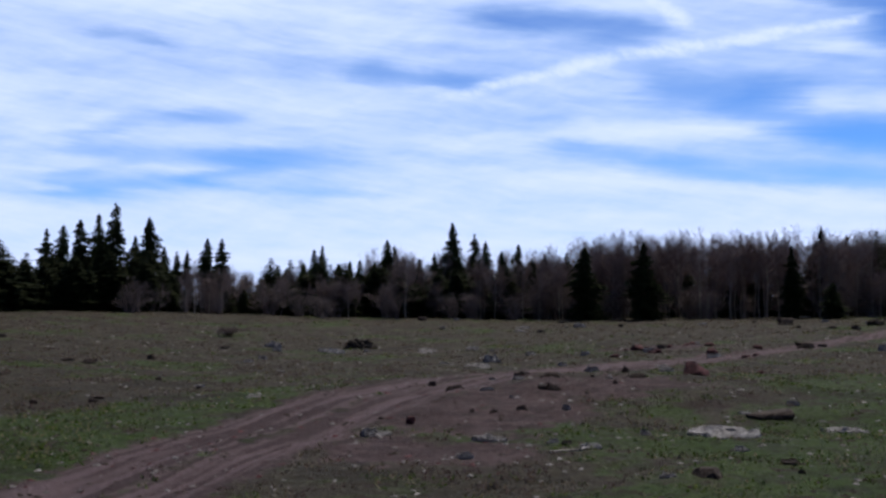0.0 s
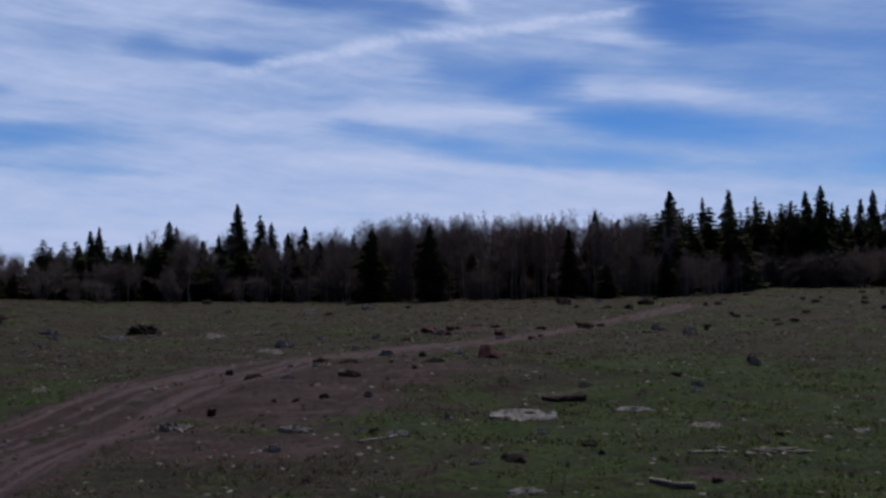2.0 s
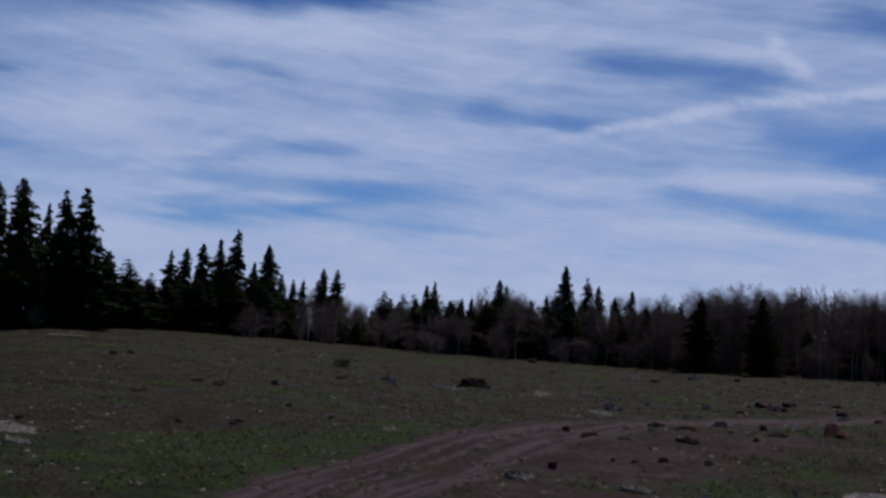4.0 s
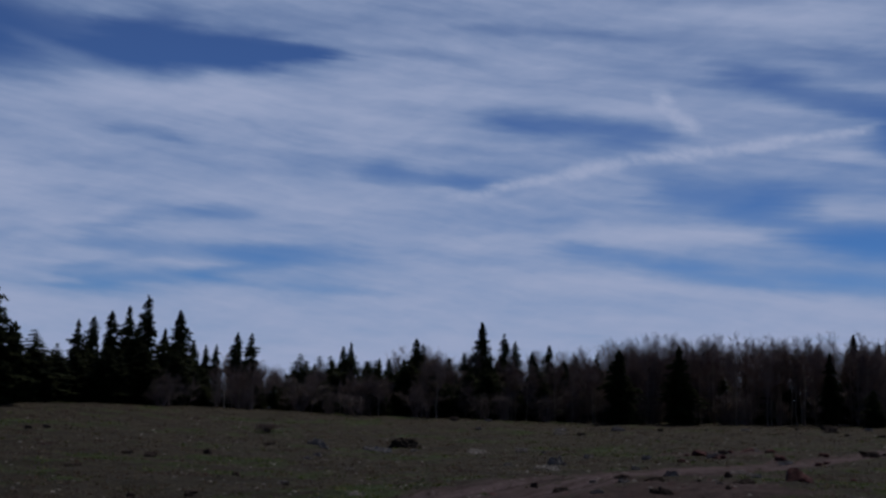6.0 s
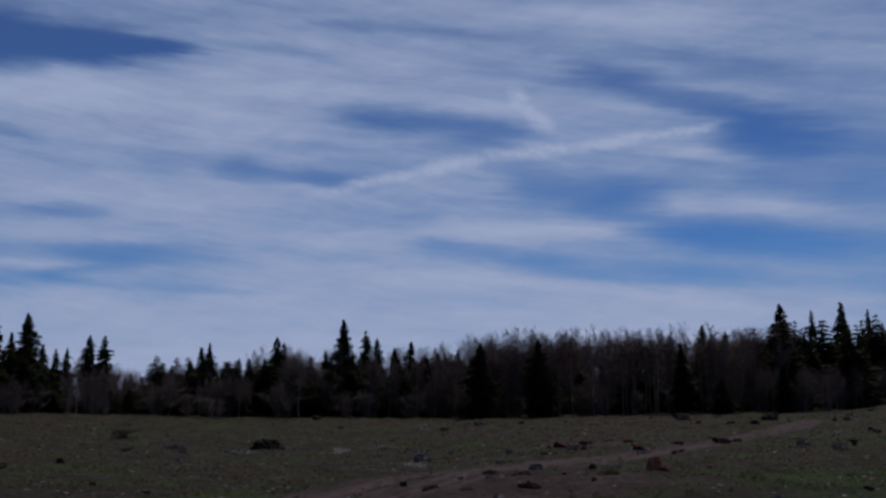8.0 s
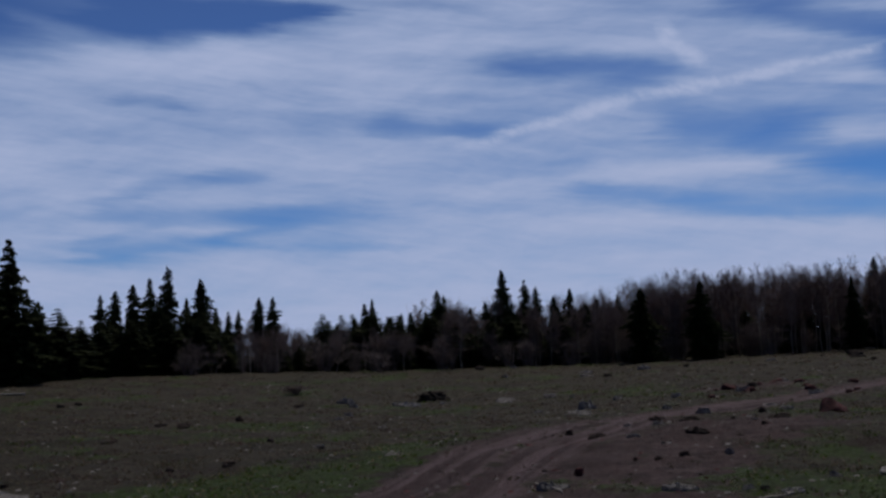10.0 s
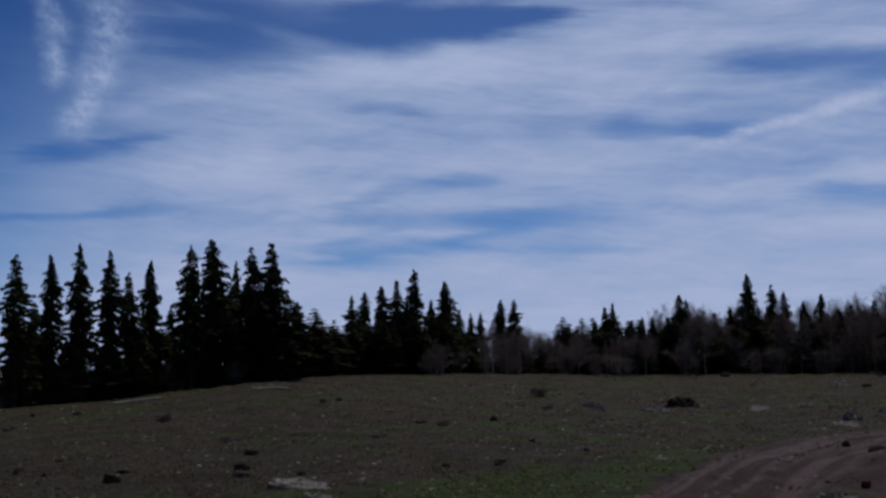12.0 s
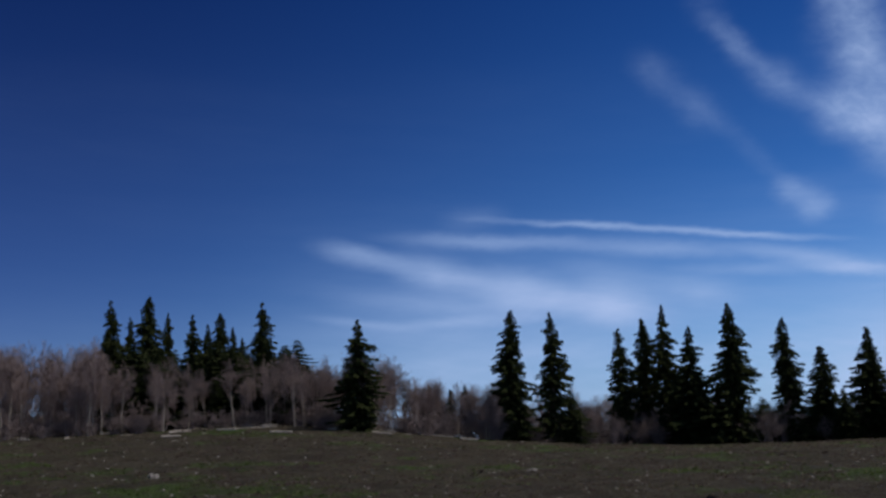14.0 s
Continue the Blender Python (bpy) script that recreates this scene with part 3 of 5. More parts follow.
def build_ground():
    angles = np.concatenate([np.arange(-180, -46, 4.0), np.arange(-46, 98, 0.4), np.arange(98, 180, 4.0)])
    radii = np.concatenate([[0.0, 1.0, 2.5, 4.0], np.geomspace(5.0, 75, 280), np.geomspace(80, 3000, 40)])
    a, r = np.meshgrid(np.radians(angles), radii)
    x, y = -1.0 - np.sin(a) * r, np.cos(a) * r
    z = height(x, y)
    rng = np.random.default_rng(4)
    z += rng.normal(0, 1, z.shape) * np.clip(r * 0.0006, 0, 0.022) * (r < 90)
    n = len(angles)
    verts = np.stack([x, y, z], -1).reshape(-1, 3)
    i, j = np.meshgrid(np.arange(len(radii) - 1), np.arange(n), indexing="ij")
    k = (j + 1) % n
    quads = np.stack([i * n + j, (i + 1) * n + j, (i + 1) * n + k, i * n + k], -1).reshape(-1, 4)[:, ::-1]
    mesh = bpy.data.meshes.new("ground")
    mesh.from_pydata(verts.tolist(), [], quads.tolist())
    mesh.polygons.foreach_set("use_smooth", [True] * len(mesh.polygons))
    side, half = track_offset(x, y)
    worn = np.clip(1.6 - np.abs(side) / half * 1.2, 0, 1)
    for key, values in (("dirt", dirt_at(x, y)), ("green", green_at(x, y)), ("lane", side / half), ("along", y), ("worn", worn)):
        mesh.attributes.new(key, "FLOAT", "POINT").data.foreach_set("value", values.reshape(-1).astype(np.float32))
    ob = link_mesh("ground", mesh, GROUND)
    tagged(ob, "mottled green and brown spring meadow with a dirt track", "ground", kind="structure")


build_ground()


def level(x, y):
    return float(height(np.array(float(x)), np.array(float(y))))


def scatter(rng, count, near, far, lo=-44, hi=96):
    """Places over the meadow, thinning with distance."""
    a = np.radians(rng.uniform(lo, hi, count))
    r = near * (far / near) ** rng.uniform(0, 1, count) ** 0.8
    return -1.0 - np.sin(a) * r, np.cos(a) * r, r


def build_grass(name, label, material, count, seed, want_green):
    rng = np.random.default_rng(seed)
    x, y, r = scatter(rng, count, 5.5, 74)
    g = green_at(x, y) + rng.uniform(-0.18, 0.18, count)
    clump = patchy(x, y, 0.9, 5)
    keep = (dirt_at(x, y) < 0.3 + rng.uniform(-0.15, 0.25, count)) & ((g > 0.42) == want_green) & (clump + rng.uniform(-0.12, 0.12, count) > 0.5)
    x, y, r = x[keep], y[keep], r[keep]
    blades = 5
    bx = np.repeat(x, blades) + rng.normal(0, 0.035, len(x) * blades) * np.repeat(1 + r / 20, blades)
    by = np.repeat(y, blades) + rng.normal(0, 0.035, len(x) * blades) * np.repeat(1 + r / 20, blades)
    rr = np.repeat(r, blades)
    m = len(bx)
    bz = height(bx, by)
    t = rng.uniform(0, 2 * math.pi, m)
    lean = rng.uniform(0.6, 2.6, m)
    tall = rng.uniform(0.012, 0.045, m) * (0.8 + rr / 60)
    wide = rng.uniform(0.006, 0.012, m) * (1 + rr / 14)
    cx, cy = np.cos(t), np.sin(t)
    p0 = np.stack([bx - cy * wide, by + cx * wide, bz - 0.01], -1)
    p1 = np.stack([bx + cy * wide, by - cx * wide, bz - 0.01], -1)
    p2 = np.stack([bx + cx * lean * tall, by + cy * lean * tall, bz + tall], -1)
    verts = np.stack([p0, p1, p2], 1).reshape(-1, 3)
    mesh = bpy.data.meshes.new(name)
    mesh.from_pydata(verts.tolist(), [], np.arange(3 * m).reshape(-1, 3).tolist())
    tagged(link_mesh(name, mesh, material), label, "grass", kind="stuff")


build_grass("green_grass", "short green spring grass of the meadow", GREEN_BLADES, 64000, 11, True)
build_grass("dry_grass", "short straw-brown dry grass of the meadow", DRY_BLADES, 56000, 12, False)


# ---- trees ----
def ring(centre, radius, axis, n):
    u = axis.orthogonal().normalized()
    v = axis.cross(u).normalized()
    return [centre + (u * math.cos(2 * math.pi * i / n) + v * math.sin(2 * math.pi * i / n)) * radius for i in range(n)]


def tube(verts, faces, points, radii, n):
    """A tapered limb through points."""
    start = len(verts)
    for i, p in enumerate(points):
        axis = (points[min(i + 1, len(points) - 1)] - points[max(i - 1, 0)]).normalized()
        verts.extend(ring(p, radii[i], axis, n))
    for i in range(len(points) - 1):
        for k in range(n):
            a, b = start + i * n + k, start + i * n + (k + 1) % n
            faces.append((a, b, b + n, a + n))


def spike(verts, faces, a, b, radius):
    """A thin twig: a three-sided point."""
    s = len(verts)
    verts.extend(ring(a, radius, (b - a).normalized(), 3))
    verts.append(b)
    faces.extend([(s, s + 1, s + 3), (s + 1, s + 2, s + 3), (s + 2, s, s + 3)])


def spruce_meshes(seed, power, low, gaps, whorls=46, tufts=4, big=1.0, full=1.75, blunt=0.03):
    """Trunk and crown of a spruce of height 1 and radius 1."""
    rng = random.Random(seed)
    tv, tf = [], []
    bend = Vector((rng.uniform(-0.03, 0.03), rng.uniform(-0.03, 0.03), 0))
    pts = [Vector((0, 0, -0.03)), Vector((0, 0, 0.25)) + bend, Vector((0, 0, 0.6)) - bend, Vector((0, 0, 0.97))]
    tube(tv, tf, pts, [0.16, 0.12, 0.07, 0.01], 7)
    cv, cf = [], []

    def clump(p, out, size, sag):
        side = Vector((-out.y, out.x, 0))
        w = side * size * rng.uniform(0.22, 0.5)
        tip = p + out * size * rng.uniform(0.8, 1.3) + Vector((0, 0, -sag))
        mid = p + out * size * 0.45
        s = len(cv)
        dz = Vector((0, 0, 0.012 * rng.uniform(0.3, 1.3)))
        cv.extend([p + dz, mid + w - dz, tip, mid - w - dz])
        cf.extend([(s, s + 1, s + 2), (s, s + 2, s + 3)])

    lobe, sway = rng.uniform(0, 6.28), rng.uniform(0, 6.28)
    for i in range(whorls):
        h = low + (0.985 - low) * (i / (whorls - 1)) ** 0.93
        env = min(1.0, full * (1 - h)) ** power * min(1.0, 0.92 + 1.0 * (h - low))
        env = max(env, blunt) * rng.choice((0.8, 0.88, 0.96, 1.02, 1.08, 1.15))
        count = max(6, int(13 * (0.45 + 0.65 * env)))
        turn = rng.uniform(0, 6.28)
        for k in range(count):
            if rng.random() < gaps:
                continue
            t = turn + 6.283 * k / count + rng.uniform(-0.25, 0.25)
            out = Vector((math.cos(t), math.sin(t), 0))
            # uneven sides: the crown bulges and thins with height and heading
            uneven = 1.0 + 0.2 * math.sin(t + lobe + 5 * h) + 0.14 * math.sin(2 * t + sway - 17 * h)
            reach = env * uneven * (rng.uniform(0.5, 0.95) if rng.random() < 0.72 else rng.uniform(0.9, 1.2))
            hh = h + rng.uniform(-0.012, 0.012)
            n = 2 + int(5 * reach)
            for q in range(n):
                f = (q + 0.6) / n
                drop = 0.05 * reach * f ** 1.3 - 0.045 * max(0.0, f - 0.7) * reach
                p = out * reach * f * 0.92 + Vector((0, 0, hh - drop))
                for _ in range(tufts):
                    o2 = (out + Vector((rng.uniform(-0.8, 0.8), rng.uniform(-0.8, 0.8), 0))).normalized()
                    clump(p, o2, (0.06 + 0.13 * reach * rng.uniform(0.6, 1.3)) * big, rng.uniform(-0.004, 0.022))
    for k in range(4):
        t = k * 1.57
        clump(Vector((0, 0, 0.985)), Vector((math.cos(t), math.sin(t), 0)), 0.045, -0.02)
    return as_mesh("spruce_trunk", tv, tf, True), as_mesh("spruce_crown", cv, cf)


def sliver(verts, faces, a, b, radius, rng):
    """The finest twig: a thin tapering blade."""
    way = (b - a).normalized()
    side = way.cross(Vector((rng.uniform(-1, 1), rng.uniform(-1, 1), rng.uniform(-1, 1)))).normalized() * radius
    s = len(verts)
    verts.extend([a - side, a + side, b])
    faces.append((s, s + 1, s + 2))


def aspen_meshes(seed, first, spread, limbs, stems=1, thick=0.009, twigs=9, fine=0.0012):
    """Stem and bare domed crown of a leafless tree of height 1 and about spread in radius."""
    rng = random.Random(seed)
    tv, tf, cv, cf = [], [], [], []
    middle, half = (first + 1) / 2, (1 - first) / 2
    for s in range(stems):
        lean = Vector((rng.uniform(-1, 1), rng.uniform(-1, 1), 0)) * (0.035 if stems == 1 else spread * 0.8)
        foot = Vector((0, 0, -0.02)) if stems == 1 else Vector((rng.uniform(-0.1, 0.1), rng.uniform(-0.1, 0.1), -0.02))
        top = rng.uniform(0.7, 0.95) if stems > 1 else 0.88
        pts = [foot + lean * f + Vector((rng.uniform(-0.014, 0.014), rng.uniform(-0.014, 0.014), top * f)) for f in (0, 0.25, 0.5, 0.75, 1)]
        tube(tv, tf, pts, [thick, thick * 0.85, thick * 0.7, thick * 0.45, thick * 0.15], 5)
        for _ in range(max(4, limbs // stems)):
            f = rng.uniform(first * 0.85, 0.95)
            i = min(3, int(f * 4))
            p = pts[i].lerp(pts[i + 1], f * 4 - i)
            t = rng.uniform(0, 6.283)
            up = max(p.z, middle + half * rng.uniform(-0.6, 0.95)) + 0.03
            wide = spread * math.sqrt(max(0.05, 1 - ((up - middle) / (half * 1.05)) ** 2)) * rng.uniform(0.35, 0.95)
            q2 = Vector((p.x + math.cos(t) * wide, p.y + math.sin(t) * wide, up))
            q1 = p.lerp(q2, 0.5) + Vector((math.cos(t), math.sin(t), -0.6)) * (q2 - p).length * 0.12
            tube(cv, cf, [p, q1, q2], [thick * 0.28, thick * 0.18, thick * 0.06], 3)
            way = (q2 - p).normalized()
            long = spread * rng.uniform(0.36, 0.64)
            for _ in range(8):
                g = rng.uniform(0.3, 1.05)
                b = p.lerp(q1, g * 2) if g < 0.5 else q1.lerp(q2, g * 2 - 1)
                w2 = (way + Vector((rng.uniform(-1, 1), rng.uniform(-1, 1), rng.uniform(-0.3, 1.0)))).normalized()
                e = b + w2 * long * rng.uniform(0.5, 1.0)
                spike(cv, cf, b, e, max(thick * 0.09, fine))
                for _ in range(twigs):
                    b2 = b.lerp(e, rng.uniform(0.15, 1.0))
                    w3 = (w2 + Vector((rng.uniform(-1, 1), rng.uniform(-1, 1), rng.uniform(-0.4, 0.9)))).normalized()
                    sliver(cv, cf, b2, b2 + w3 * long * rng.uniform(0.3, 0.7), fine, rng)
    return as_mesh("bare_stem", tv, tf, True), as_mesh("bare_crown", cv, cf)


class Kind:
    """A kind of plant with several forms; the first plant of each form is the original, the rest are copies."""

    def __init__(self, name, forms, bark, leaf, category, group):
        self.name, self.forms, self.bark, self.leaf, self.category, self.group = name, forms, bark, leaf, category, group
        self.made = {}

    def plant(self, form, x, y, tall, wide, turn, label, sink=0.0):
        m = Matrix.Translation((x, y, level(x, y) - sink)) @ Matrix.Rotation(turn, 4, "Z") @ Matrix.Diagonal((wide, wide, tall, 1))
        form %= len(self.forms)
        if form not in self.made:
            root = new(self.name)
            link_mesh("trunk", self.forms[form][0], self.bark, root)
            link_mesh("crown", self.forms[form][1], self.leaf, root)
            self.made[form] = tagged(root, label, self.category, self.group)
            root.matrix_basis = m
            return root
        base = self.made[form]
        twin = copy_thing(base, m)
        twin.matrix_basis = m
        twin["label"] = label
        return twin


def join_band(name, forms, material, count, lo, hi, near, far, short, tall, wide, label, seed):
    """Many stems that nobody could count, deep in the wood, as one mesh."""
    rng = random.Random(seed)
    packs = []
    for pair in forms:
        v, f, base = [], [], 0
        for mesh in pair:
            co = np.empty(len(mesh.vertices) * 3, np.float32)
            mesh.vertices.foreach_get("co", co)
            v.append(co.reshape(-1, 3))
            f.extend([tuple(i + base for i in p.vertices) for p in mesh.polygons])
            base += len(mesh.vertices)
        packs.append((np.concatenate(v), f))
    verts, faces, start = [], [], 0
    for i in range(count):
        v, f = packs[i % len(packs)]
        d = rng.uniform(lo, hi)
        a, r = radians(d), float(np.interp(d, AZ, ED)) + rng.uniform(near, far)
        x, y = -1.0 - math.sin(a) * r, math.cos(a) * r
        h, w, t = rng.uniform(short, tall), wide * rng.uniform(0.8, 1.2), rng.uniform(0, 6.28)
        w = w * h
        c, s = math.cos(t) * w, math.sin(t) * w
        out = np.stack([v[:, 0] * c - v[:, 1] * s + x, v[:, 0] * s + v[:, 1] * c + y, v[:, 2] * h + level(x, y) - 0.03], -1)
        verts.append(out)
        faces.extend([tuple(q + start for q in face) for face in f])
        start += len(v)
    mesh = bpy.data.meshes.new(name)
    mesh.from_pydata(np.concatenate(verts).tolist(), [], faces)
    tagged(link_mesh(name, mesh, material), label, "thicket", kind="stuff")


SPRUCES = Kind("spruce_tree", [spruce_meshes(20 + i, p, low, gaps, full=full, blunt=blunt) for i, (p, low, gaps, full, blunt) in enumerate(
[(0.68, 0.03, 0.14, 1.9, 0.09), (0.6, 0.05, 0.26, 2.2, 0.12), (0.74, 0.02, 0.16, 1.8, 0.07), (0.58, 0.08, 0.34, 2.0, 0.1), (0.62, 0.05, 0.3, 2.3, 0.13), (0.8, 0.02, 0.18, 2.0, 0.09),
     (0.56, 0.03, 0.2, 1.7, 0.12), (0.7, 0.1, 0.38, 1.9, 0.08)])],
    SPRUCE_BARK, NEEDLES, "tree", "spruces along the edge of the wood")
DEEP_FORMS = [spruce_meshes(30 + i, p, 0.02, 0.05, 20, 1, 2.6) for i, p in enumerate((0.8, 0.7, 0.9))]
ASPENS = Kind("bare_aspen", [aspen_meshes(50 + i, f, s, n) for i, (f, s, n) in enumerate(
    [(0.42, 0.18, 34), (0.34, 0.21, 36), (0.52, 0.17, 32), (0.38, 0.23, 36), (0.46, 0.15, 32), (0.3, 0.17, 36)])], ASPEN_BARK, TWIGS, "tree", "leafless aspens of the wood")
SHRUBS = Kind("bare_shrub", [aspen_meshes(70 + i, 0.05, 0.3, 40, stems=8, thick=0.008, twigs=5, fine=0.0022) for i in range(4)], SHRUB_TWIGS, SHRUB_TWIGS, "shrub", "leafless shrubs along the wood")

RIDGE = [
    (28, 69.1, 6.6, 1.34), (34.8, 79.2, 6.8, 0.89), (32.3, 69.3, 6.6, 1.22), (37.5, 75.8, 6.3, 0.74),
    (40.2, 78.9, 5.4, 0.82), (38.1, 73.2, 5.3, 0.85), (37.8, 71.1, 5.8, 0.95), (42.5, 77.6, 6.8, 0.91),
    (39.5, 70.1, 6.8, 1.16), (45.2, 78.4, 6, 0.84), (44.1, 74.4, 5.6, 0.8), (47, 77.3, 6.2, 0.84),
    (44.5, 71.7, 6.6, 0.96), (43.3, 67.8, 6.1, 1.04), (47.9, 71.9, 7.3, 0.98), (51.3, 74.4, 7.6, 1.07),
    (49.8, 68.3, 7.2, 0.96), (53.1, 70.9, 7.7, 1.09),
]
RIGHT = [
    (24, 72.7, 5.6, 0.71), (26.8, 75.9, 5.2, 0.58), (17.3, 57.2, 3.8, 0.48), (18.6, 54.8, 1.8, 0.53),
    (21.8, 54.6, 2.4, 0.51), (19.4, 60.6, 3.4, 0.75), (26, 67.7, 4.1, 0.93), (14.7, 62.9, 1.9, 0.43),
    (16.9, 64.4, 2.6, 0.48), (10, 59, 4.1, 0.8), (10.2, 67.8, 3.6, 0.53), (9.2, 68.1, 3.7, 0.6),
    (6.9, 59.5, 4, 0.77), (7, 70.5, 4.1, 0.72), (5.5, 68.5, 3.9, 0.67), (3.7, 66.6, 4.5, 0.58),
    (2.7, 66.7, 4.1, 0.58), (1.8, 69.7, 4.9, 0.54), (1.1, 69.8, 5.3, 0.61),
]
MIDDLE = [
    (-0.3, 69.8, 6, 0.79), (-1.4, 67, 3.9, 0.61), (-2.3, 66.8, 3.6, 0.68), (-3.3, 67.8, 3.6, 0.62),
    (-4.4, 68.8, 4.8, 0.53), (-4, 69.8, 4.6, 0.5), (-5, 66.6, 3.4, 0.58), (-5.9, 66.6, 3.4, 0.44),
    (-6.5, 66.5, 3.4, 0.44), (-7.3, 66.4, 3, 0.48), (-8.4, 68.3, 4.4, 0.56), (-8.8, 67.3, 4.1, 0.52),
    (-9.4, 67.2, 3.3, 0.49), (-6.3, 62.5, 2.4, 0.58), (0.1, 64.8, 3.6, 0.83), (4.4, 64.6, 3.5, 0.73),
    (-11.8, 72.3, 2.8, 0.63), (-13.3, 74, 2.5, 0.57), (-7.2, 66.7, 3.2, 0.58), (-6.3, 62.8, 2.6, 0.64),
]
LEFT = [
    (-14.5, 63.6, 4.4, 0.63), (-13.9, 64.7, 4.5, 0.74), (-16.7, 65.2, 3.7, 0.38), (-16.1, 65.3, 3.8, 0.44),
    (-17.7, 62.9, 5.5, 0.86), (-18.9, 60.5, 6.1, 0.71), (-21, 64, 5.8, 0.75), (-21, 60.9, 5.2, 0.75),
    (-22.9, 63.5, 5.1, 0.58), (-22.3, 59.4, 4.6, 0.61), (-19, 64.6, 4.6, 0.68), (-17.4, 65, 3.9, 0.58),
    (-18.8, 58.4, 3.8, 0.78), (-22.4, 48.3, 6.5, 1.16), (-24.1, 49.7, 6.6, 0.67), (-25.2, 50.3, 6.1, 0.57),
    (-24.9, 47.1, 6.9, 0.86), (-25.3, 45.8, 6.6, 0.77), (-27.4, 47.8, 4.2, 0.42), (-21.7, 49.7, 3.7, 0.69),
]
FARLEFT = [
    (-28.2, 47.3, 6.4, 0.53), (-28.6, 46, 5.8, 0.6), (-29.3, 45.5, 6.9, 0.66), (-29.9, 44, 7.2, 0.73),
    (-30.4, 42.5, 6.6, 0.53), (-30.9, 40.8, 6.5, 0.75), (-30.9, 42.1, 4.5, 0.53), (-33.6, 41.2, 4.5, 0.67),
    (-36.1, 43.2, 5.3, 0.51), (-35.1, 40, 5.7, 0.7), (-34.8, 37.7, 7.2, 1.01), (-37.6, 36.4, 5.2, 0.74),
    (-40.1, 38.2, 4.7, 0.42), (-39.1, 36.3, 5, 0.62), (-39.5, 34.4, 4.9, 0.84), (-40.9, 32.9, 4.2, 0.77),
    (-41.8, 31.7, 5.6, 0.58), (-39.5, 32.8, 2.2, 0.52), (-38.8, 35.2, 2.1, 0.53),
]
WEST = [
    (-42.6, 29.4, 6.3, 0.87), (-43.6, 27.9, 5.3, 0.84), (-44.2, 28.8, 2.8, 0.54), (-45.9, 28, 6.6, 0.69),
    (-47.3, 27.7, 6.1, 0.64), (-47, 26.2, 5.5, 0.66), (-46.5, 28.9, 3.7, 0.56), (-47.6, 22.9, 6.2, 0.75),
    (-47.5, 20.8, 6.1, 0.69), (-45.5, 22.7, 2.4, 0.6), (-55.5, 19.5, 2.8, 0.3), (-54.9, 21.3, 3, 0.36),
    (-54.2, 20.2, 2.6, 0.3), (-49, 13.8, 5, 0.91), (-61.8, 12, 6.6, 0.74), (-64.1, 10.7, 5.4, 0.6),
    (-64.2, 10, 6.2, 0.66), (-62.5, 8.2, 6, 0.77), (-66.3, 9.6, 5.7, 0.51), (-64.5, 7.1, 6.3, 0.56),
    (-62.7, 5.9, 7.1, 0.77), (-66.8, 5.2, 6.2, 0.51), (-64.9, 4, 7.1, 0.66), (-60, 10.5, 4.5, 0.53),
]
RED = [
    (3.79, 17.7, 0.43, 0.27), (-0.46, 13.04, 0.11, 0.09),
]
GREY = [
    (2.9, 12.09, 0.71, 0.12), (4.19, 12.39, 0.45, 0.06), (1.81, 8.15, 0.24, 0.04), (1.34, 11.18, 0.2, 0.06),
    (1, 11.5, 0.15, 0.05), (3.48, 13.62, 0.17, 0.04), (5.93, 10.6, 0.24, 0.04),
]
DARK = [
    (3.71, 13.33, 0.55, 0.11), (2.07, 9.38, 0.27, 0.08), (3.32, 8.3, 0.09, 0.05), (5.92, 15.24, 0.11, 0.06),
    (2.92, 10.08, 0.13, 0.04), (2.88, 9.65, 0.05, 0.03), (1.2, 7.83, 0.1, 0.05), (3.3, 6.73, 0.12, 0.05),
    (4.71, 9.91, 0.09, 0.03), (8.53, 18.23, 0.2, 0.12),
]
CREST_DARK = [
    (1.06, 17.23, 0.22, 0.08), (1.43, 16.67, 0.24, 0.08), (1.32, 15.54, 0.25, 0.1), (0.03, 15.88, 0.24, 0.08),
    (-0.3, 16.54, 0.15, 0.1), (2.64, 17.44, 0.1, 0.12), (2.65, 16.54, 0.28, 0.07), (2.23, 15.74, 0.08, 0.07),
    (0.83, 13.92, 0.14, 0.09), (0.5, 13.64, 0.08, 0.06), (1.14, 11.41, 0.12, 0.06), (2.93, 10.16, 0.18, 0.06),
    (2.88, 9.63, 0.05, 0.05), (5.87, 15.22, 0.12, 0.08), (4.91, 10.35, 0.12, 0.06), (9.51, 30.25, 0.4, 0.16),
    (10.07, 30.69, 0.22, 0.14), (14.68, 40.92, 0.33, 0.25), (13.8, 46.38, 0.5, 0.24), (18.31, 41.92, 0.2, 0.2),
    (19.28, 42.79, 0.28, 0.2), (11.92, 27.62, 0.12, 0.17), (15.84, 34.29, 0.23, 0.16), (0.24, 13.69, 0.06, 0.05),
    (2.04, 16.68, 0.06, 0.06),
]
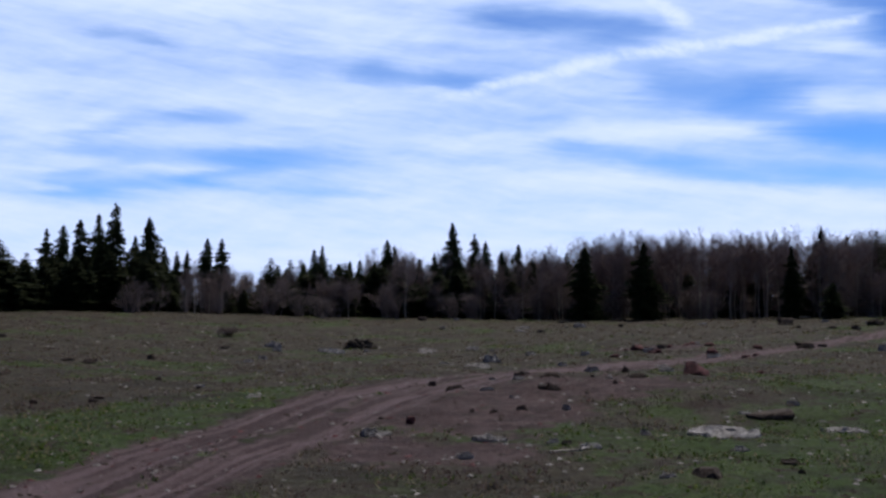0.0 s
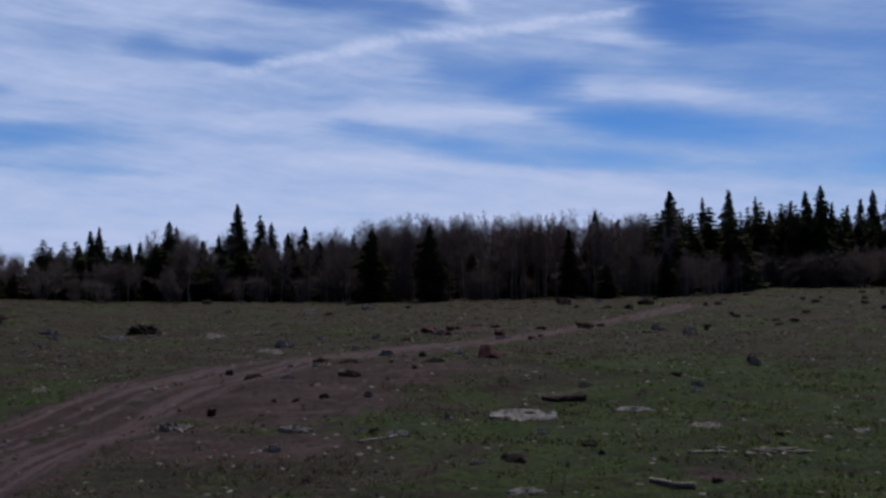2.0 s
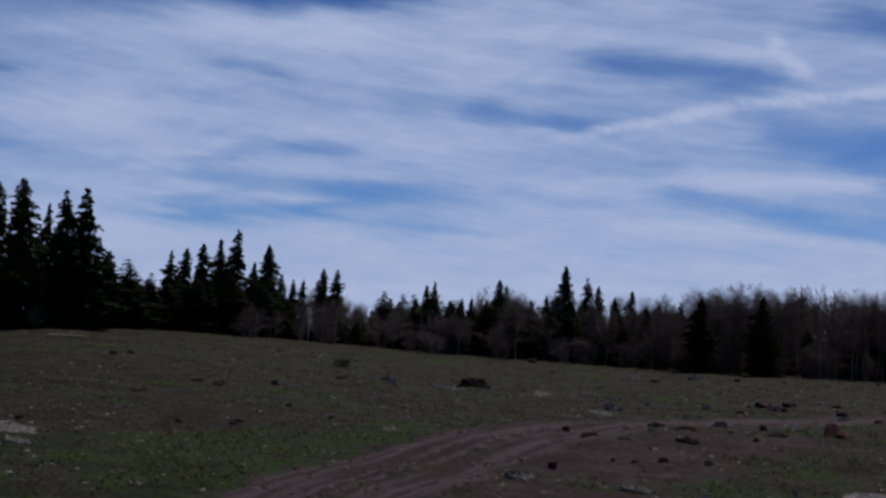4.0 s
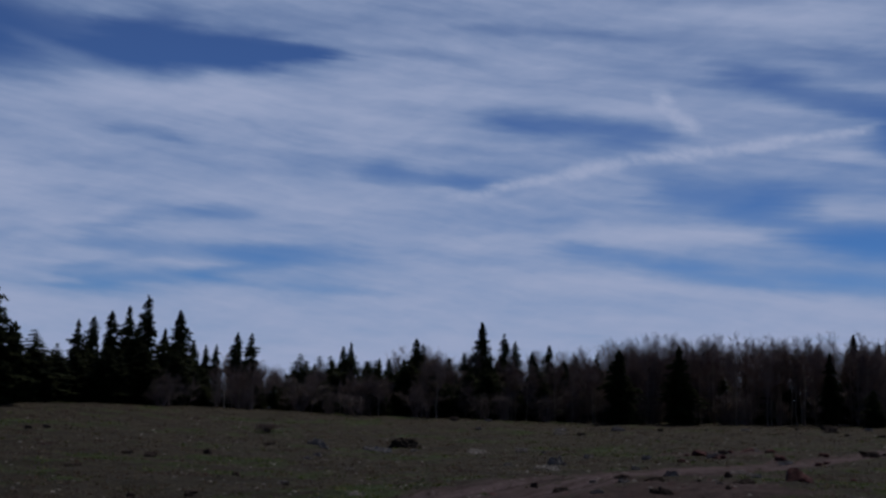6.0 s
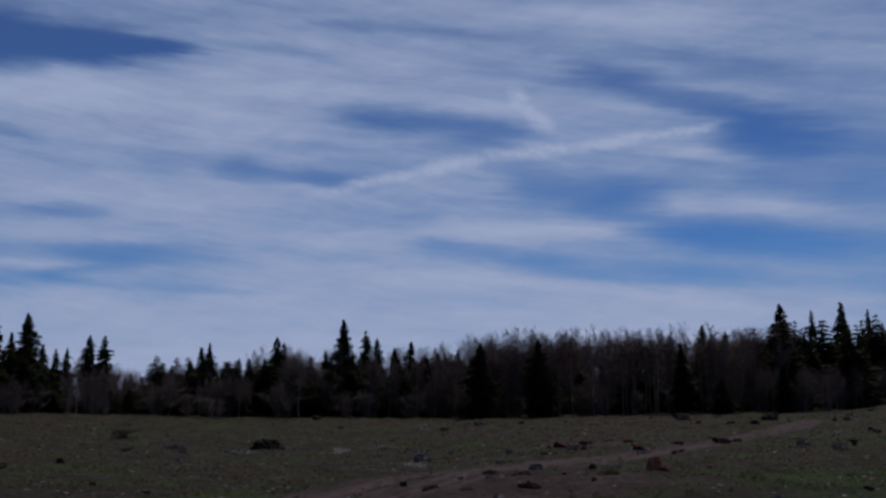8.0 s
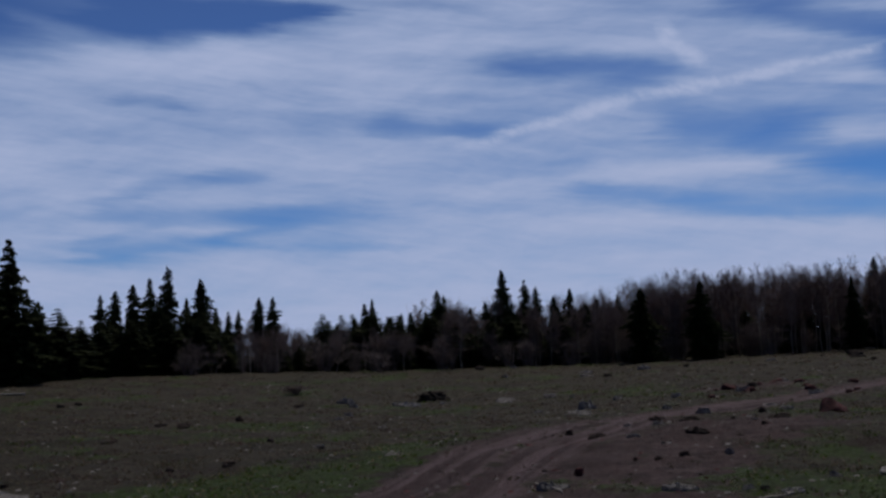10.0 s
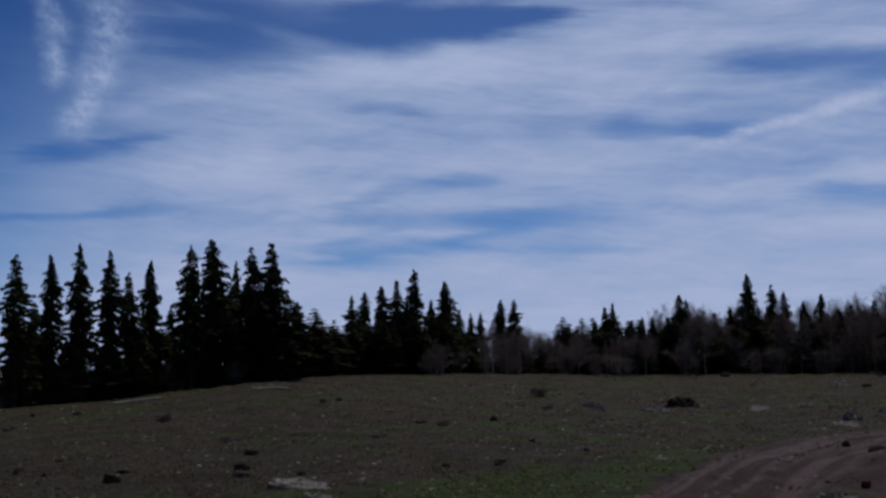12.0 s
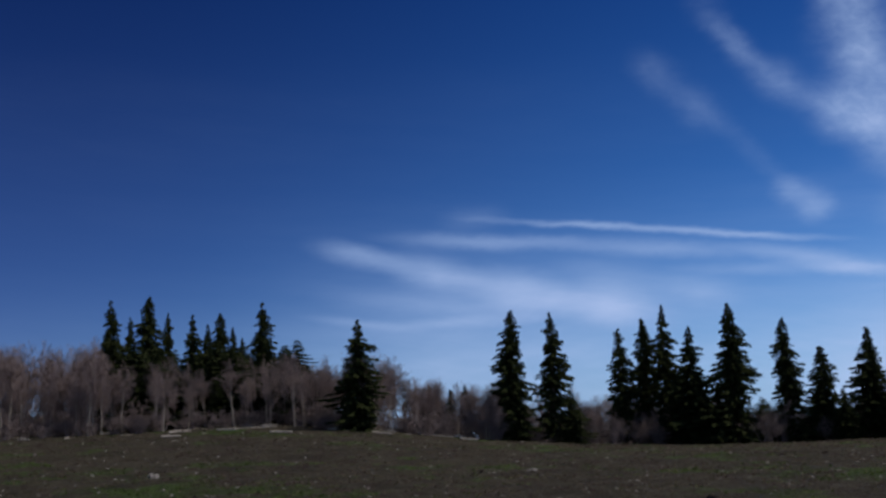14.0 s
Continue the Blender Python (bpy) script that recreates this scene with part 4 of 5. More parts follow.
CREST_PALE = [
    (0.54, 24.87, 0.42, 0.11), (1.85, 21.01, 0.25, 0.09), (2.68, 21.66, 0.18, 0.08), (3.9, 20.8, 0.23, 0.09),
    (4.39, 23.81, 0.33, 0.1), (0.6, 17.14, 0.14, 0.06), (0.94, 16.44, 0.18, 0.07), (0.45, 15.6, 0.21, 0.07),
    (1.4, 14.06, 0.14, 0.09), (2.04, 12.26, 0.09, 0.08), (1.02, 11.59, 0.12, 0.06), (-0.88, 12.22, 0.21, 0.1),
    (0.12, 10.65, 0.16, 0.07), (0.4, 11.64, 0.29, 0.07), (4.26, 14.35, 0.21, 0.07), (2.76, 11.15, 0.13, 0.06),
    (5.72, 14.09, 0.22, 0.09), (4.48, 11.05, 0.3, 0.05), (1.75, 9.42, 0.15, 0.05), (0.76, 15.03, 0.07, 0.05),
    (2.22, 16.19, 0.11, 0.06),
]
PALE = [
    (8.22, 17.45, 0.17, 0.16), (-0.78, 12.18, 0.33, 0.07), (2.06, 12.25, 0.12, 0.05), (2.75, 11.06, 0.15, 0.04),
    (5.54, 13.71, 0.19, 0.05), (-2.75, 15.68, 0.28, 0.06),
]
DARK_FAR = [
    (12.55, 19.82, 0.21, 0.13), (13.3, 20.22, 0.39, 0.15), (5.66, 30.55, 0.34, 0.16), (-1.84, 59.11, 0.48, 0.24),
    (14.63, 49.16, 0.74, 0.26), (14.8, 41.16, 0.43, 0.2), (9.63, 30.85, 0.49, 0.14), (10.17, 30.94, 0.33, 0.12),
    (15.79, 31.17, 0.25, 0.1), (12.46, 28.73, 0.23, 0.09), (11.63, 18.44, 0.2, 0.1), (12.33, 18.7, 0.25, 0.11),
    (23.96, 33.3, 0.25, 0.21), (24.4, 35.84, 0.27, 0.18), (23.28, 37.2, 0.27, 0.18), (14.49, 28.55, 0.23, 0.11),
    (-1.86, 58.7, 0.48, 0.24),
]
RED_FAR = [
    (5.49, 20.26, 0.13, 0.09), (4.98, 30.36, 0.43, 0.17), (6.87, 32.74, 0.45, 0.13), (7.19, 31.56, 0.32, 0.13),
]
PALE_FAR = [
    (0.52, 24.6, 0.49, 0.09), (0.55, 36.5, 0.48, 0.15), (-0.94, 35.05, 0.64, 0.13), (2.85, 48.16, 0.54, 0.15),
    (10.65, 48.15, 0.5, 0.15), (-3.59, 23.06, 0.19, 0.07), (-0.06, 59.64, 0.43, 0.18), (3.08, 51.72, 0.58, 0.16),
    (-1.03, 34.14, 0.52, 0.08), (0.51, 35.5, 0.47, 0.13),
]
PALE_FAR_LEFT = [
    (-4.44, 36.73, 0.36, 0.16), (-29.39, 37.15, 0.86, 0.14), (-28.8, 2.6, 0.61, 0.15), (-25.68, 11.32, 0.42, 0.06),
]
GREY_FAR = [
    (-3.93, 35.98, 0.62, 0.22), (-2.91, 36.57, 0.3, 0.1),
]
DARK_LEFT = [
    (-18.87, 23.8, 0.2, 0.1), (-8.3, 25.39, 0.3, 0.1), (-9.45, 17.2, 0.2, 0.1), (-9.41, 17.15, 0.26, 0.1),
    (-9.56, 17.4, 0.2, 0.09), (-10.15, 14.43, 0.22, 0.07), (-5.7, 15.43, 0.12, 0.07), (-5.01, 15.81, 0.16, 0.05),
    (-11.17, 14.11, 0.1, 0.07), (-8.67, 15.21, 0.08, 0.05), (-5.1, 16.22, 0.2, 0.05), (-4.03, 17.9, 0.09, 0.06),
]
DARK_FAR_LEFT = [
    (-19, 24.21, 0.28, 0.11), (-8.21, 24.99, 0.29, 0.09), (-8.89, 25.58, 0.35, 0.08), (-8.33, 20.57, 0.32, 0.07),
    (-7.54, 36.03, 0.41, 0.11), (-25.66, 10.03, 0.14, 0.08), (-24.04, 4.77, 0.12, 0.07), (-43.6, 7.38, 0.22, 0.11),
]
PALE_LEFT = [
    (-6.76, 12.53, 0.61, 0.1), (-6.19, 11.76, 0.25, 0.07), (-11.67, 16, 0.1, 0.07), (-4.22, 18.64, 0.28, 0.05),
]

pick = random.Random(7)


def plant_spruces(rows, label, girth=1.22):
    for i, (x, y, tall, wide) in enumerate(rows):
        slim = tall / max(wide, 0.1)
        form = (1, 3, 4, 7)[i % 4] if slim > 8 else (0, 2, 5, 6)[i % 4]
        SPRUCES.plant(form, x, y, tall + 0.1, wide * girth, pick.uniform(0, 6.28), label, 0.1)


plant_spruces(RIDGE, "tall dark green spruce on the wooded rise", 0.95)
plant_spruces(RIGHT, "dark green spruce among leafless aspens")
plant_spruces(MIDDLE, "dark green spruce in the mixed wood behind the meadow")
plant_spruces(LEFT, "dense dark green spruce at the meadow's edge")
plant_spruces(FARLEFT, "slender dark green spruce in a close row")
plant_spruces(WEST, "dark green spruce beside bare aspens")


def band(rng, lo, hi, near, far):
    d = rng.uniform(lo, hi)
    a, r = radians(d), float(np.interp(d, AZ, ED)) + rng.uniform(near, far)
    return -1.0 - math.sin(a) * r, math.cos(a) * r


def plant_band(kind, count, lo, hi, near, far, short, tall, wide, label):
    """Fills a stretch of the wood, from one heading to another and between two depths behind its edge."""
    for i in range(count):
        x, y = band(pick, lo, hi, near, far)
        h = pick.uniform(short, tall)
        kind.plant(pick.randrange(6), x, y, h, wide * h * pick.uniform(0.8, 1.2), pick.uniform(0, 6.28), label, 0.05)


# the wood, from east to west
join_band("spruce_wood", DEEP_FORMS, NEEDLES, 150, -42, -21.5, 2, 16, 3.8, 5.6, 0.2, "dark spruces deep in the wood on the rise", 40)
join_band("spruce_wood", DEEP_FORMS, NEEDLES, 110, -8, 9, 3, 14, 2.2, 3.5, 0.32, "dark spruces deep in the mixed wood", 41)
join_band("spruce_wood", DEEP_FORMS, NEEDLES, 80, -24, -8, 5, 18, 2.4, 3.7, 0.32, "dark spruces deep in the mixed wood", 42)
join_band("spruce_wood", DEEP_FORMS, NEEDLES, 80, 13.5, 25, 1.5, 12, 1.9, 3.5, 0.32, "dark spruces deep in the wood", 43)
join_band("spruce_wood", DEEP_FORMS, NEEDLES, 16, 24, 34, 2, 9, 2.6, 4.0, 0.24, "dark spruces deep in the close row", 44)
join_band("spruce_wood", DEEP_FORMS, NEEDLES, 120, 30, 58, 1, 9, 1.2, 2.5, 0.36, "young dark spruces between taller ones", 45)
join_band("spruce_wood", DEEP_FORMS, NEEDLES, 34, 7.5, 14, 2, 11, 1.1, 1.9, 0.36, "low dark spruces deep in the wood", 47)
join_band("spruce_wood", DEEP_FORMS, NEEDLES, 84, 76, 86, 3, 13, 2.2, 4.4, 0.3, "dark spruces behind the bare aspens", 48)
join_band("spruce_wood", DEEP_FORMS, NEEDLES, 40, 84, 101, 7, 18, 0.9, 1.9, 0.5, "low dark spruces behind the bare aspens", 49)
plant_band(ASPENS, 76, -23, -8, 0.5, 9, 3.7, 4.8, 1.0, "tall leafless aspen with a grey-brown crown")
plant_band(ASPENS, 34, -9, 3, 0.5, 8, 2.8, 3.9, 1.0, "leafless aspen among dark spruces")
plant_band(ASPENS, 22, 2, 13, 0.5, 8, 1.8, 2.7, 1.0, "low leafless aspen in the mixed wood")
plant_band(ASPENS, 40, -27.5, -20, -1, 3, 1.7, 2.6, 1.0, "young leafless aspen with a pale stem")
plant_band(ASPENS, 22, 66, 71.5, 0.5, 8, 1.8, 2.9, 1.0, "leafless aspen with a thin grey crown")
plant_band(ASPENS, 8, 58.5, 66, 1, 8, 1.5, 2.3, 1.0, "young leafless aspen with a thin grey crown")
plant_band(ASPENS, 26, 71, 77.5, 0, 8, 2.6, 3.7, 1.0, "leafless aspen with a pale stem and brown crown")
plant_band(ASPENS, 26, 77, 88, 0, 7, 1.9, 3.2, 1.0, "leafless aspen with a pale stem and brown crown")
plant_band(ASPENS, 48, 87, 98, 0, 9, 2.6, 4.5, 1.0, "leafless aspen with a pale stem and brown crown")
plant_band(ASPENS, 16, 75, 90, -0.5, 4, 2.1, 3.2, 1.1, "leafless aspen with a pale stem and brown crown")
plant_band(SHRUBS, 60, -25, 9, 0, 4, 1.2, 2.3, 1.6, "leafless grey-brown shrub at the wood's edge")
plant_band(SHRUBS, 76, -42, -25, 0, 6, 1.6, 2.7, 1.6, "leafless grey-brown shrub below the spruces")
plant_band(SHRUBS, 20, 8, 27, 0, 5, 0.8, 1.7, 1.6, "leafless brown shrub at the foot of spruces")
plant_band(SHRUBS, 24, 27, 60, 0, 4, 0.7, 1.7, 1.6, "leafless brown shrub between spruces")
plant_band(SHRUBS, 22, 60, 71, 0, 4, 0.9, 1.7, 1.3, "leafless brown shrub between spruces")
plant_band(SHRUBS, 44, 70, 98, 0, 8, 0.7, 1.5, 1.6, "low leafless shrub under the aspens")
join_band("spruce_wood", DEEP_FORMS, NEEDLES, 26, 98, 310, 0, 8, 4, 7, 0.24, "dark green spruces at the meadow's edge", 46)
BRUSH_FORMS = [aspen_meshes(80 + i, 0.05, 0.4, 16, stems=4, thick=0.02, twigs=4, fine=0.006) for i in range(3)]
FAR_FORMS = [aspen_meshes(60 + i, f, 0.21, 32, thick=0.006, twigs=9, fine=0.0012) for i, f in enumerate((0.34, 0.42, 0.5))]
join_band("aspen_thicket", FAR_FORMS, TWIGS, 72, -24, -7, 8, 20, 3.9, 5.1, 1.0, "grey-brown haze of leafless aspens deep in the wood", 3)
join_band("aspen_thicket", FAR_FORMS, TWIGS, 40, -7, 4, 8, 20, 3.2, 4.3, 1.0, "grey-brown haze of leafless aspens deep in the wood", 16)
join_band("low_brush", BRUSH_FORMS, SHRUB_TWIGS, 170, 69, 99, -0.5, 6, 0.4, 0.9, 1.7, "low grey-brown brush under the aspens", 9)
join_band("aspen_thicket", FAR_FORMS, TWIGS, 70, 86, 99, 2, 16, 2.4, 4.3, 1.0, "brown haze of leafless aspens on the western slope", 7)
join_band("aspen_thicket", FAR_FORMS, TWIGS, 12, 76.5, 87, 2, 14, 1.8, 3.4, 1.0, "brown haze of leafless aspens on the western slope", 5)
join_band("aspen_thicket", FAR_FORMS, TWIGS, 70, 66, 77, 2, 14, 1.8, 3.0, 1.0, "brown haze of leafless aspens on the western slope", 6)
join_band("low_brush", BRUSH_FORMS, SHRUB_TWIGS, 90, 57, 72, 0.5, 7, 0.5, 1.1, 1.3, "low grey-brown brush between spruces", 10)
join_band("aspen_thicket", FAR_FORMS, TWIGS, 64, 54, 70, 4, 16, 1.9, 2.9, 1.1, "grey haze of leafless aspens behind the spruces", 14)
join_band("low_brush", BRUSH_FORMS, SHRUB_TWIGS, 120, 28, 60, 3, 10, 1.0, 1.7, 1.3, "low grey-brown brush behind the spruces", 15)
join_band("low_brush", BRUSH_FORMS, SHRUB_TWIGS, 120, 56, 99, 7, 18, 1.3, 2.2, 1.3, "grey-brown brush deep in the thin wood", 17)
join_band("low_brush", BRUSH_FORMS, SHRUB_TWIGS, 50, 84, 100, 1, 6, 0.6, 1.2, 1.2, "grey-brown brush under the aspens", 12)
join_band("aspen_thicket", FAR_FORMS, TWIGS, 50, 2, 12, 2, 10, 1.6, 2.5, 1.0, "grey-brown haze of leafless aspens deep in the wood", 8)


# ---- stones ----
def stone_mesh(seed, flat, peaked=False):
    """A broken stone about 1 wide and 1 high, angular, with its top and sides chipped."""
    rng = random.Random(seed)
    bm = bmesh.new()
    bmesh.ops.create_icosphere(bm, subdivisions=3, radius=0.5)
    planes = [(Vector((rng.gauss(0, 1), rng.gauss(0, 1), rng.gauss(0, 0.6))).normalized(), rng.uniform(0.26, 0.42)) for _ in range(9)]
    planes.append((Vector((rng.uniform(-0.2, 0.2), rng.uniform(-0.2, 0.2), 1)).normalized(), 0.22 if flat else 0.36))
    if peaked:
        turn = rng.uniform(0, 6.28)
        planes = planes[:6] + [(Vector((math.cos(turn + k * 1.4), math.sin(turn + k * 1.4), rng.uniform(0.5, 1.0))).normalized(), rng.uniform(0.2, 0.3)) for k in range(3)]
    for v in bm.verts:
        for n, d in planes:
            over = v.co.dot(n) - d
            if over > 0:
                v.co -= n * over * 0.92
        v.co += noise.noise_vector(v.co * 5 + Vector((seed, 0, 0))) * 0.025
    mesh = bpy.data.meshes.new("stone")
    bm.to_mesh(mesh)
    bm.free()
    co = np.array([v.co for v in mesh.vertices])
    lo, hi = co.min(0), co.max(0)
    co = (co - (lo + hi) / 2) / (hi - lo)
    mesh.vertices.foreach_set("co", co.astype(np.float32).reshape(-1))
    return mesh


def slab_mesh(seed):
    """A broken flat slab about 1 wide and 1 high: a jagged outline, a ledge, and a rough top that rises to the back."""
    rng = random.Random(seed)
    n = 22
    rad, r = [], 0.45
    for i in range(n):
        r = min(0.54, max(0.3, r + rng.uniform(-0.1, 0.1)))
        rad.append(r)
    tiers = [(1.05, -0.6), (1.0, -0.05), (0.95, 0.08), (0.9, 0.1), (0.85, 0.2), (0.74, 0.24), (0.62, 0.26), (0.5, 0.3), (0.38, 0.3), (0.24, 0.32), (0.1, 0.32)]
    verts, faces = [], []
    for k, (f, z) in enumerate(tiers):
        for i in range(n):
            t = 2 * math.pi * i / n
            q = rad[i] * f * rng.uniform(0.93, 1.05)
            p = Vector((math.cos(t) * q, math.sin(t) * q, 0))
            rough = noise.fractal(p * 5 + Vector((seed, 0, 0)), 0.8, 2.0, 4) * 0.34
            step = 0.2 if noise.noise(p * 3.5 + Vector((0, seed, 4))) > 0.12 else 0.0
            p.z = z + (rough + step + p.y * 0.55 if k > 1 else 0.0)
            verts.append(p)
    for k in range(len(tiers) - 1):
        for i in range(n):
            a, b2 = k * n + i, k * n + (i + 1) % n
            faces.append((a, b2, b2 + n, a + n))
    verts.append(Vector((0, 0, 0.34)))
    faces.extend([((len(tiers) - 1) * n + i, (len(tiers) - 1) * n + (i + 1) % n, len(verts) - 1) for i in range(n)])
    return as_mesh("slab", verts, faces)


STONES = {}


def lay_stones(name, rows, material, label, group, flat):
    for x, y, wide, tall in rows:
        form = pick.randrange(5)
        peaked = material is RED_STONE and wide > 0.4
        key = (material.name, flat, form, peaked)
        if key not in STONES:
            mesh = slab_mesh(form * 7 + len(material.name)) if flat else stone_mesh(form * 7 + len(material.name), flat, peaked)
            mesh.materials.append(material)
            STONES[key] = mesh
        ob = tagged(new(name, STONES[key]), label, "rock", group)
        deep = wide * pick.uniform(0.6, 0.95)
        tall *= 0.68 if flat else 1.0
        wide *= 1.2 if flat else 1.0
        ob.matrix_world = Matrix.Translation((x, y + deep * 0.3, level(x, y) + tall * 0.18)) @ Matrix.Rotation(pick.uniform(-0.35, 0.35), 4, "Z") @ Matrix.Rotation(pick.uniform(-0.12, 0.12), 4, "Y") @ Matrix.Diagonal((wide, deep, tall * 1.35, 1))


lay_stones("red_rock", RED, RED_STONE, "dark red angular sandstone rock in the grass", "stones by the track", False)
lay_stones("red_rock", RED_FAR, RED_STONE, "reddish broken stone beside the dirt track", "stones by the track", False)
lay_stones("flat_rock", GREY + GREY_FAR, GREY_STONE, "flat grey limestone slab sunk in the turf", "flat slabs in the meadow", True)
lay_stones("dark_rock", DARK, DARK_STONE, "dark weathered stone lying in short grass", "loose stones in the meadow", False)
lay_stones("dark_rock", DARK_FAR, DARK_STONE, "dark stone far out on the meadow", "loose stones in the meadow", False)
lay_stones("dark_rock", DARK_LEFT + DARK_FAR_LEFT, DARK_STONE, "small dark stone in dry grass", "loose stones in the meadow", False)
lay_stones("dark_rock", CREST_DARK, DARK_STONE, "flat dark stone lying on the stony rise", "stones by the track", True)
lay_stones("pale_rock", CREST_PALE, PALE_STONE, "flat pale stone lying on the stony rise", "stones by the track", True)
lay_stones("pale_rock", PALE + PALE_FAR, PALE_STONE, "pale flat stone lying in the turf", "pale stones in the meadow", True)
lay_stones("pale_rock", PALE_LEFT + PALE_FAR_LEFT, PALE_STONE, "pale flat stone in dry grass", "pale stones in the meadow", True)


# ---- dead wood, mounds and bushes ----
def strew(count, lo, hi, near, far, small, large):
    """Loose stones strewn over a stretch of the meadow."""
    rows = []
    for _ in range(count):
        a, r = radians(pick.uniform(lo, hi)), pick.uniform(near, far)
        w = pick.uniform(small, large)
        rows.append((-1.0 - math.sin(a) * r, math.cos(a) * r, w, w * pick.uniform(0.35, 0.6)))
    return rows


lay_stones("dark_rock", strew(24, -40, -26, 34, 66, 0.12, 0.36), DARK_STONE, "dark stone on the slope below the wood", "loose stones in the meadow", False)
lay_stones("dark_rock", strew(14, -24, -4, 38, 58, 0.12, 0.4), DARK_STONE, "dark stone far out on the meadow", "loose stones in the meadow", False)
lay_stones("pale_rock", strew(26, -30, 10, 22, 56, 0.15, 0.5), PALE_STONE, "pale flat stone far out on the meadow", "pale stones in the meadow", True)
lay_stones("red_rock", strew(14, -17, -10, 27, 34, 0.12, 0.35), RED_STONE, "reddish broken stone beside the dirt track", "stones by the track", False)
lay_stones("dark_rock", strew(24, 12, 60, 14, 42, 0.1, 0.3), DARK_STONE, "small dark stone in dry grass", "loose stones in the meadow", False)


def log_mesh(seed, length, thick, bend):
    """A weathered log along x with a bent, tapering body, broken ends and a branch stub."""
    rng = random.Random(seed)
    verts, faces = [], []
    n = 9
    pts = [Vector((length * (i / (n - 1) - 0.5), bend * math.sin(3.1 * i / (n - 1)) + rng.uniform(-1, 1) * thick * 0.2, rng.uniform(-1, 1) * thick * 0.1)) for i in range(n)]
    rad = [thick * 0.5 * (1.1 - 0.45 * i / (n - 1)) * rng.uniform(0.85, 1.1) for i in range(n)]
    tube(verts, faces, pts, rad, 10)
    for k in (0, (n - 1) * 10):
        c = len(verts)
        verts.append(sum((verts[k + q] for q in range(10)), Vector()) / 10 + Vector((rng.uniform(-0.2, 0.2) * thick, 0, 0)))
        ringed = [(k + q, k + (q + 1) % 10, c) for q in range(10)]
        faces.extend(ringed if k else [f[::-1] for f in ringed])
    p = pts[3]
    spike(verts, faces, p, p + Vector((0.1, rng.uniform(-1, 1), 0.9)).normalized() * thick * 1.3, thick * 0.2)
    return as_mesh("log", verts, faces, True)


def lay_log(name, a, b, thick, material, label, group="", bend=0.0):
    (x0, y0), (x1, y1) = a, b
    length = math.hypot(x1 - x0, y1 - y0)
    ob = link_mesh(name, log_mesh(int(abs(x0 * 31 + y0 * 17)), length, thick, bend), material)
    tagged(ob, label, "log", group)
    z0, z1 = level(x0, y0), level(x1, y1)
    x, y = (x0 + x1) / 2, (y0 + y1) / 2
    ob.matrix_world = Matrix.Translation((x, y, max((z0 + z1) / 2, level(x, y)) + thick * 0.36)) @ Matrix.Rotation(math.atan2(y1 - y0, x1 - x0), 4, "Z") @ Matrix.Rotation(-math.atan2(z1 - z0, length), 4, "Y")
    return ob


for a, b in [((0.92, 10.80), (1.20, 10.92)), ((1.21, 10.98), (1.46, 11.33)), ((-0.96, 12.57), (-0.72, 11.96)), ((3.58, 9.44), (3.99, 9.52))]:
    lay_log("dead_branch", a, b, 0.028, DEAD_WOOD, "broken pale branch lying by the dirt track", "broken branches on the turf", 0.02)
lay_log("driftwood_log", (3.07, 8.13), (2.85, 8.44), 0.05, DEAD_WOOD, "short bent log of pale weathered wood in the grass", bend=0.05)
for _ in range(44):
    x, y = band(pick, 67, 92, -1.2, 3)
    turn, long = pick.uniform(-1, 1) + 1.4, pick.uniform(0.25, 0.9)
    dx, dy = math.cos(turn) * long / 2, math.sin(turn) * long / 2
    lay_log("fallen_branch", (x - dx, y - dy), (x + dx, y + dy), pick.uniform(0.05, 0.1), DEAD_WOOD, "bleached fallen branch below the bare aspens", "fallen branches under the aspens", 0.05)
for (x, y, turn, long) in [(4.15, 9.45, 0.5, 0.14), (4.35, 9.6, -0.6, 0.2), (4.5, 9.5, 1.0, 0.16), (4.62, 9.7, 0.2, 0.24), (4.0, 9.7, -0.4, 0.12), (4.28, 9.42, -1.1, 0.13), (4.72, 9.55, -0.3, 0.18), (4.42, 9.72, 0.9, 0.15), (4.55, 9.62, -0.7, 0.3), (3.9, 9.5, 0.6, 0.1), (4.08, 9.56, 1.3, 0.12), (6.4, 9.6, 0.1, 0.2), (6.7, 9.75, -0.3, 0.16), (6.85, 9.6, 0.5, 0.12)]:
    dx, dy = math.cos(turn) * long / 2, math.sin(turn) * long / 2
    lay_log("broken_stick", (x - dx, y - dy), (x + dx, y + dy), pick.uniform(0.018, 0.036), DEAD_WOOD, "broken grey stick among scattered dead wood", "broken sticks in the grass", 0.02)
FALLEN = [(-19.8, 40.2, -18.5, 40.8), (-24.5, 37.7, -22.9, 38.7), (-28.4, 35.0, -27.7, 35.6), (-33.4, 40.6, -32.8, 41.1),
          (-48.6, 5.0, -48.5, 5.8), (-47.6, 9.4, -47.2, 10.3), (-50.4, 7.6, -49.9, 8.4), (-49.4, 12.4, -49.0, 13.0), (-51.4, 9.8, -51.0, 10.4),
          (-47.8, 14.0, -47.6, 14.8), (-51.0, 5.6, -51.3, 6.2), (17.9, 58.6, 18.8, 58.8), (21.2, 57.2, 21.9, 57.5)]
for x0, y0, x1, y1 in FALLEN:
    lay_log("fallen_log", (x0, y0), (x1, y1), 0.11, DEAD_WOOD, "bleached fallen trunk lying at the edge of the wood", "fallen trunks at the wood's edge", 0.06)


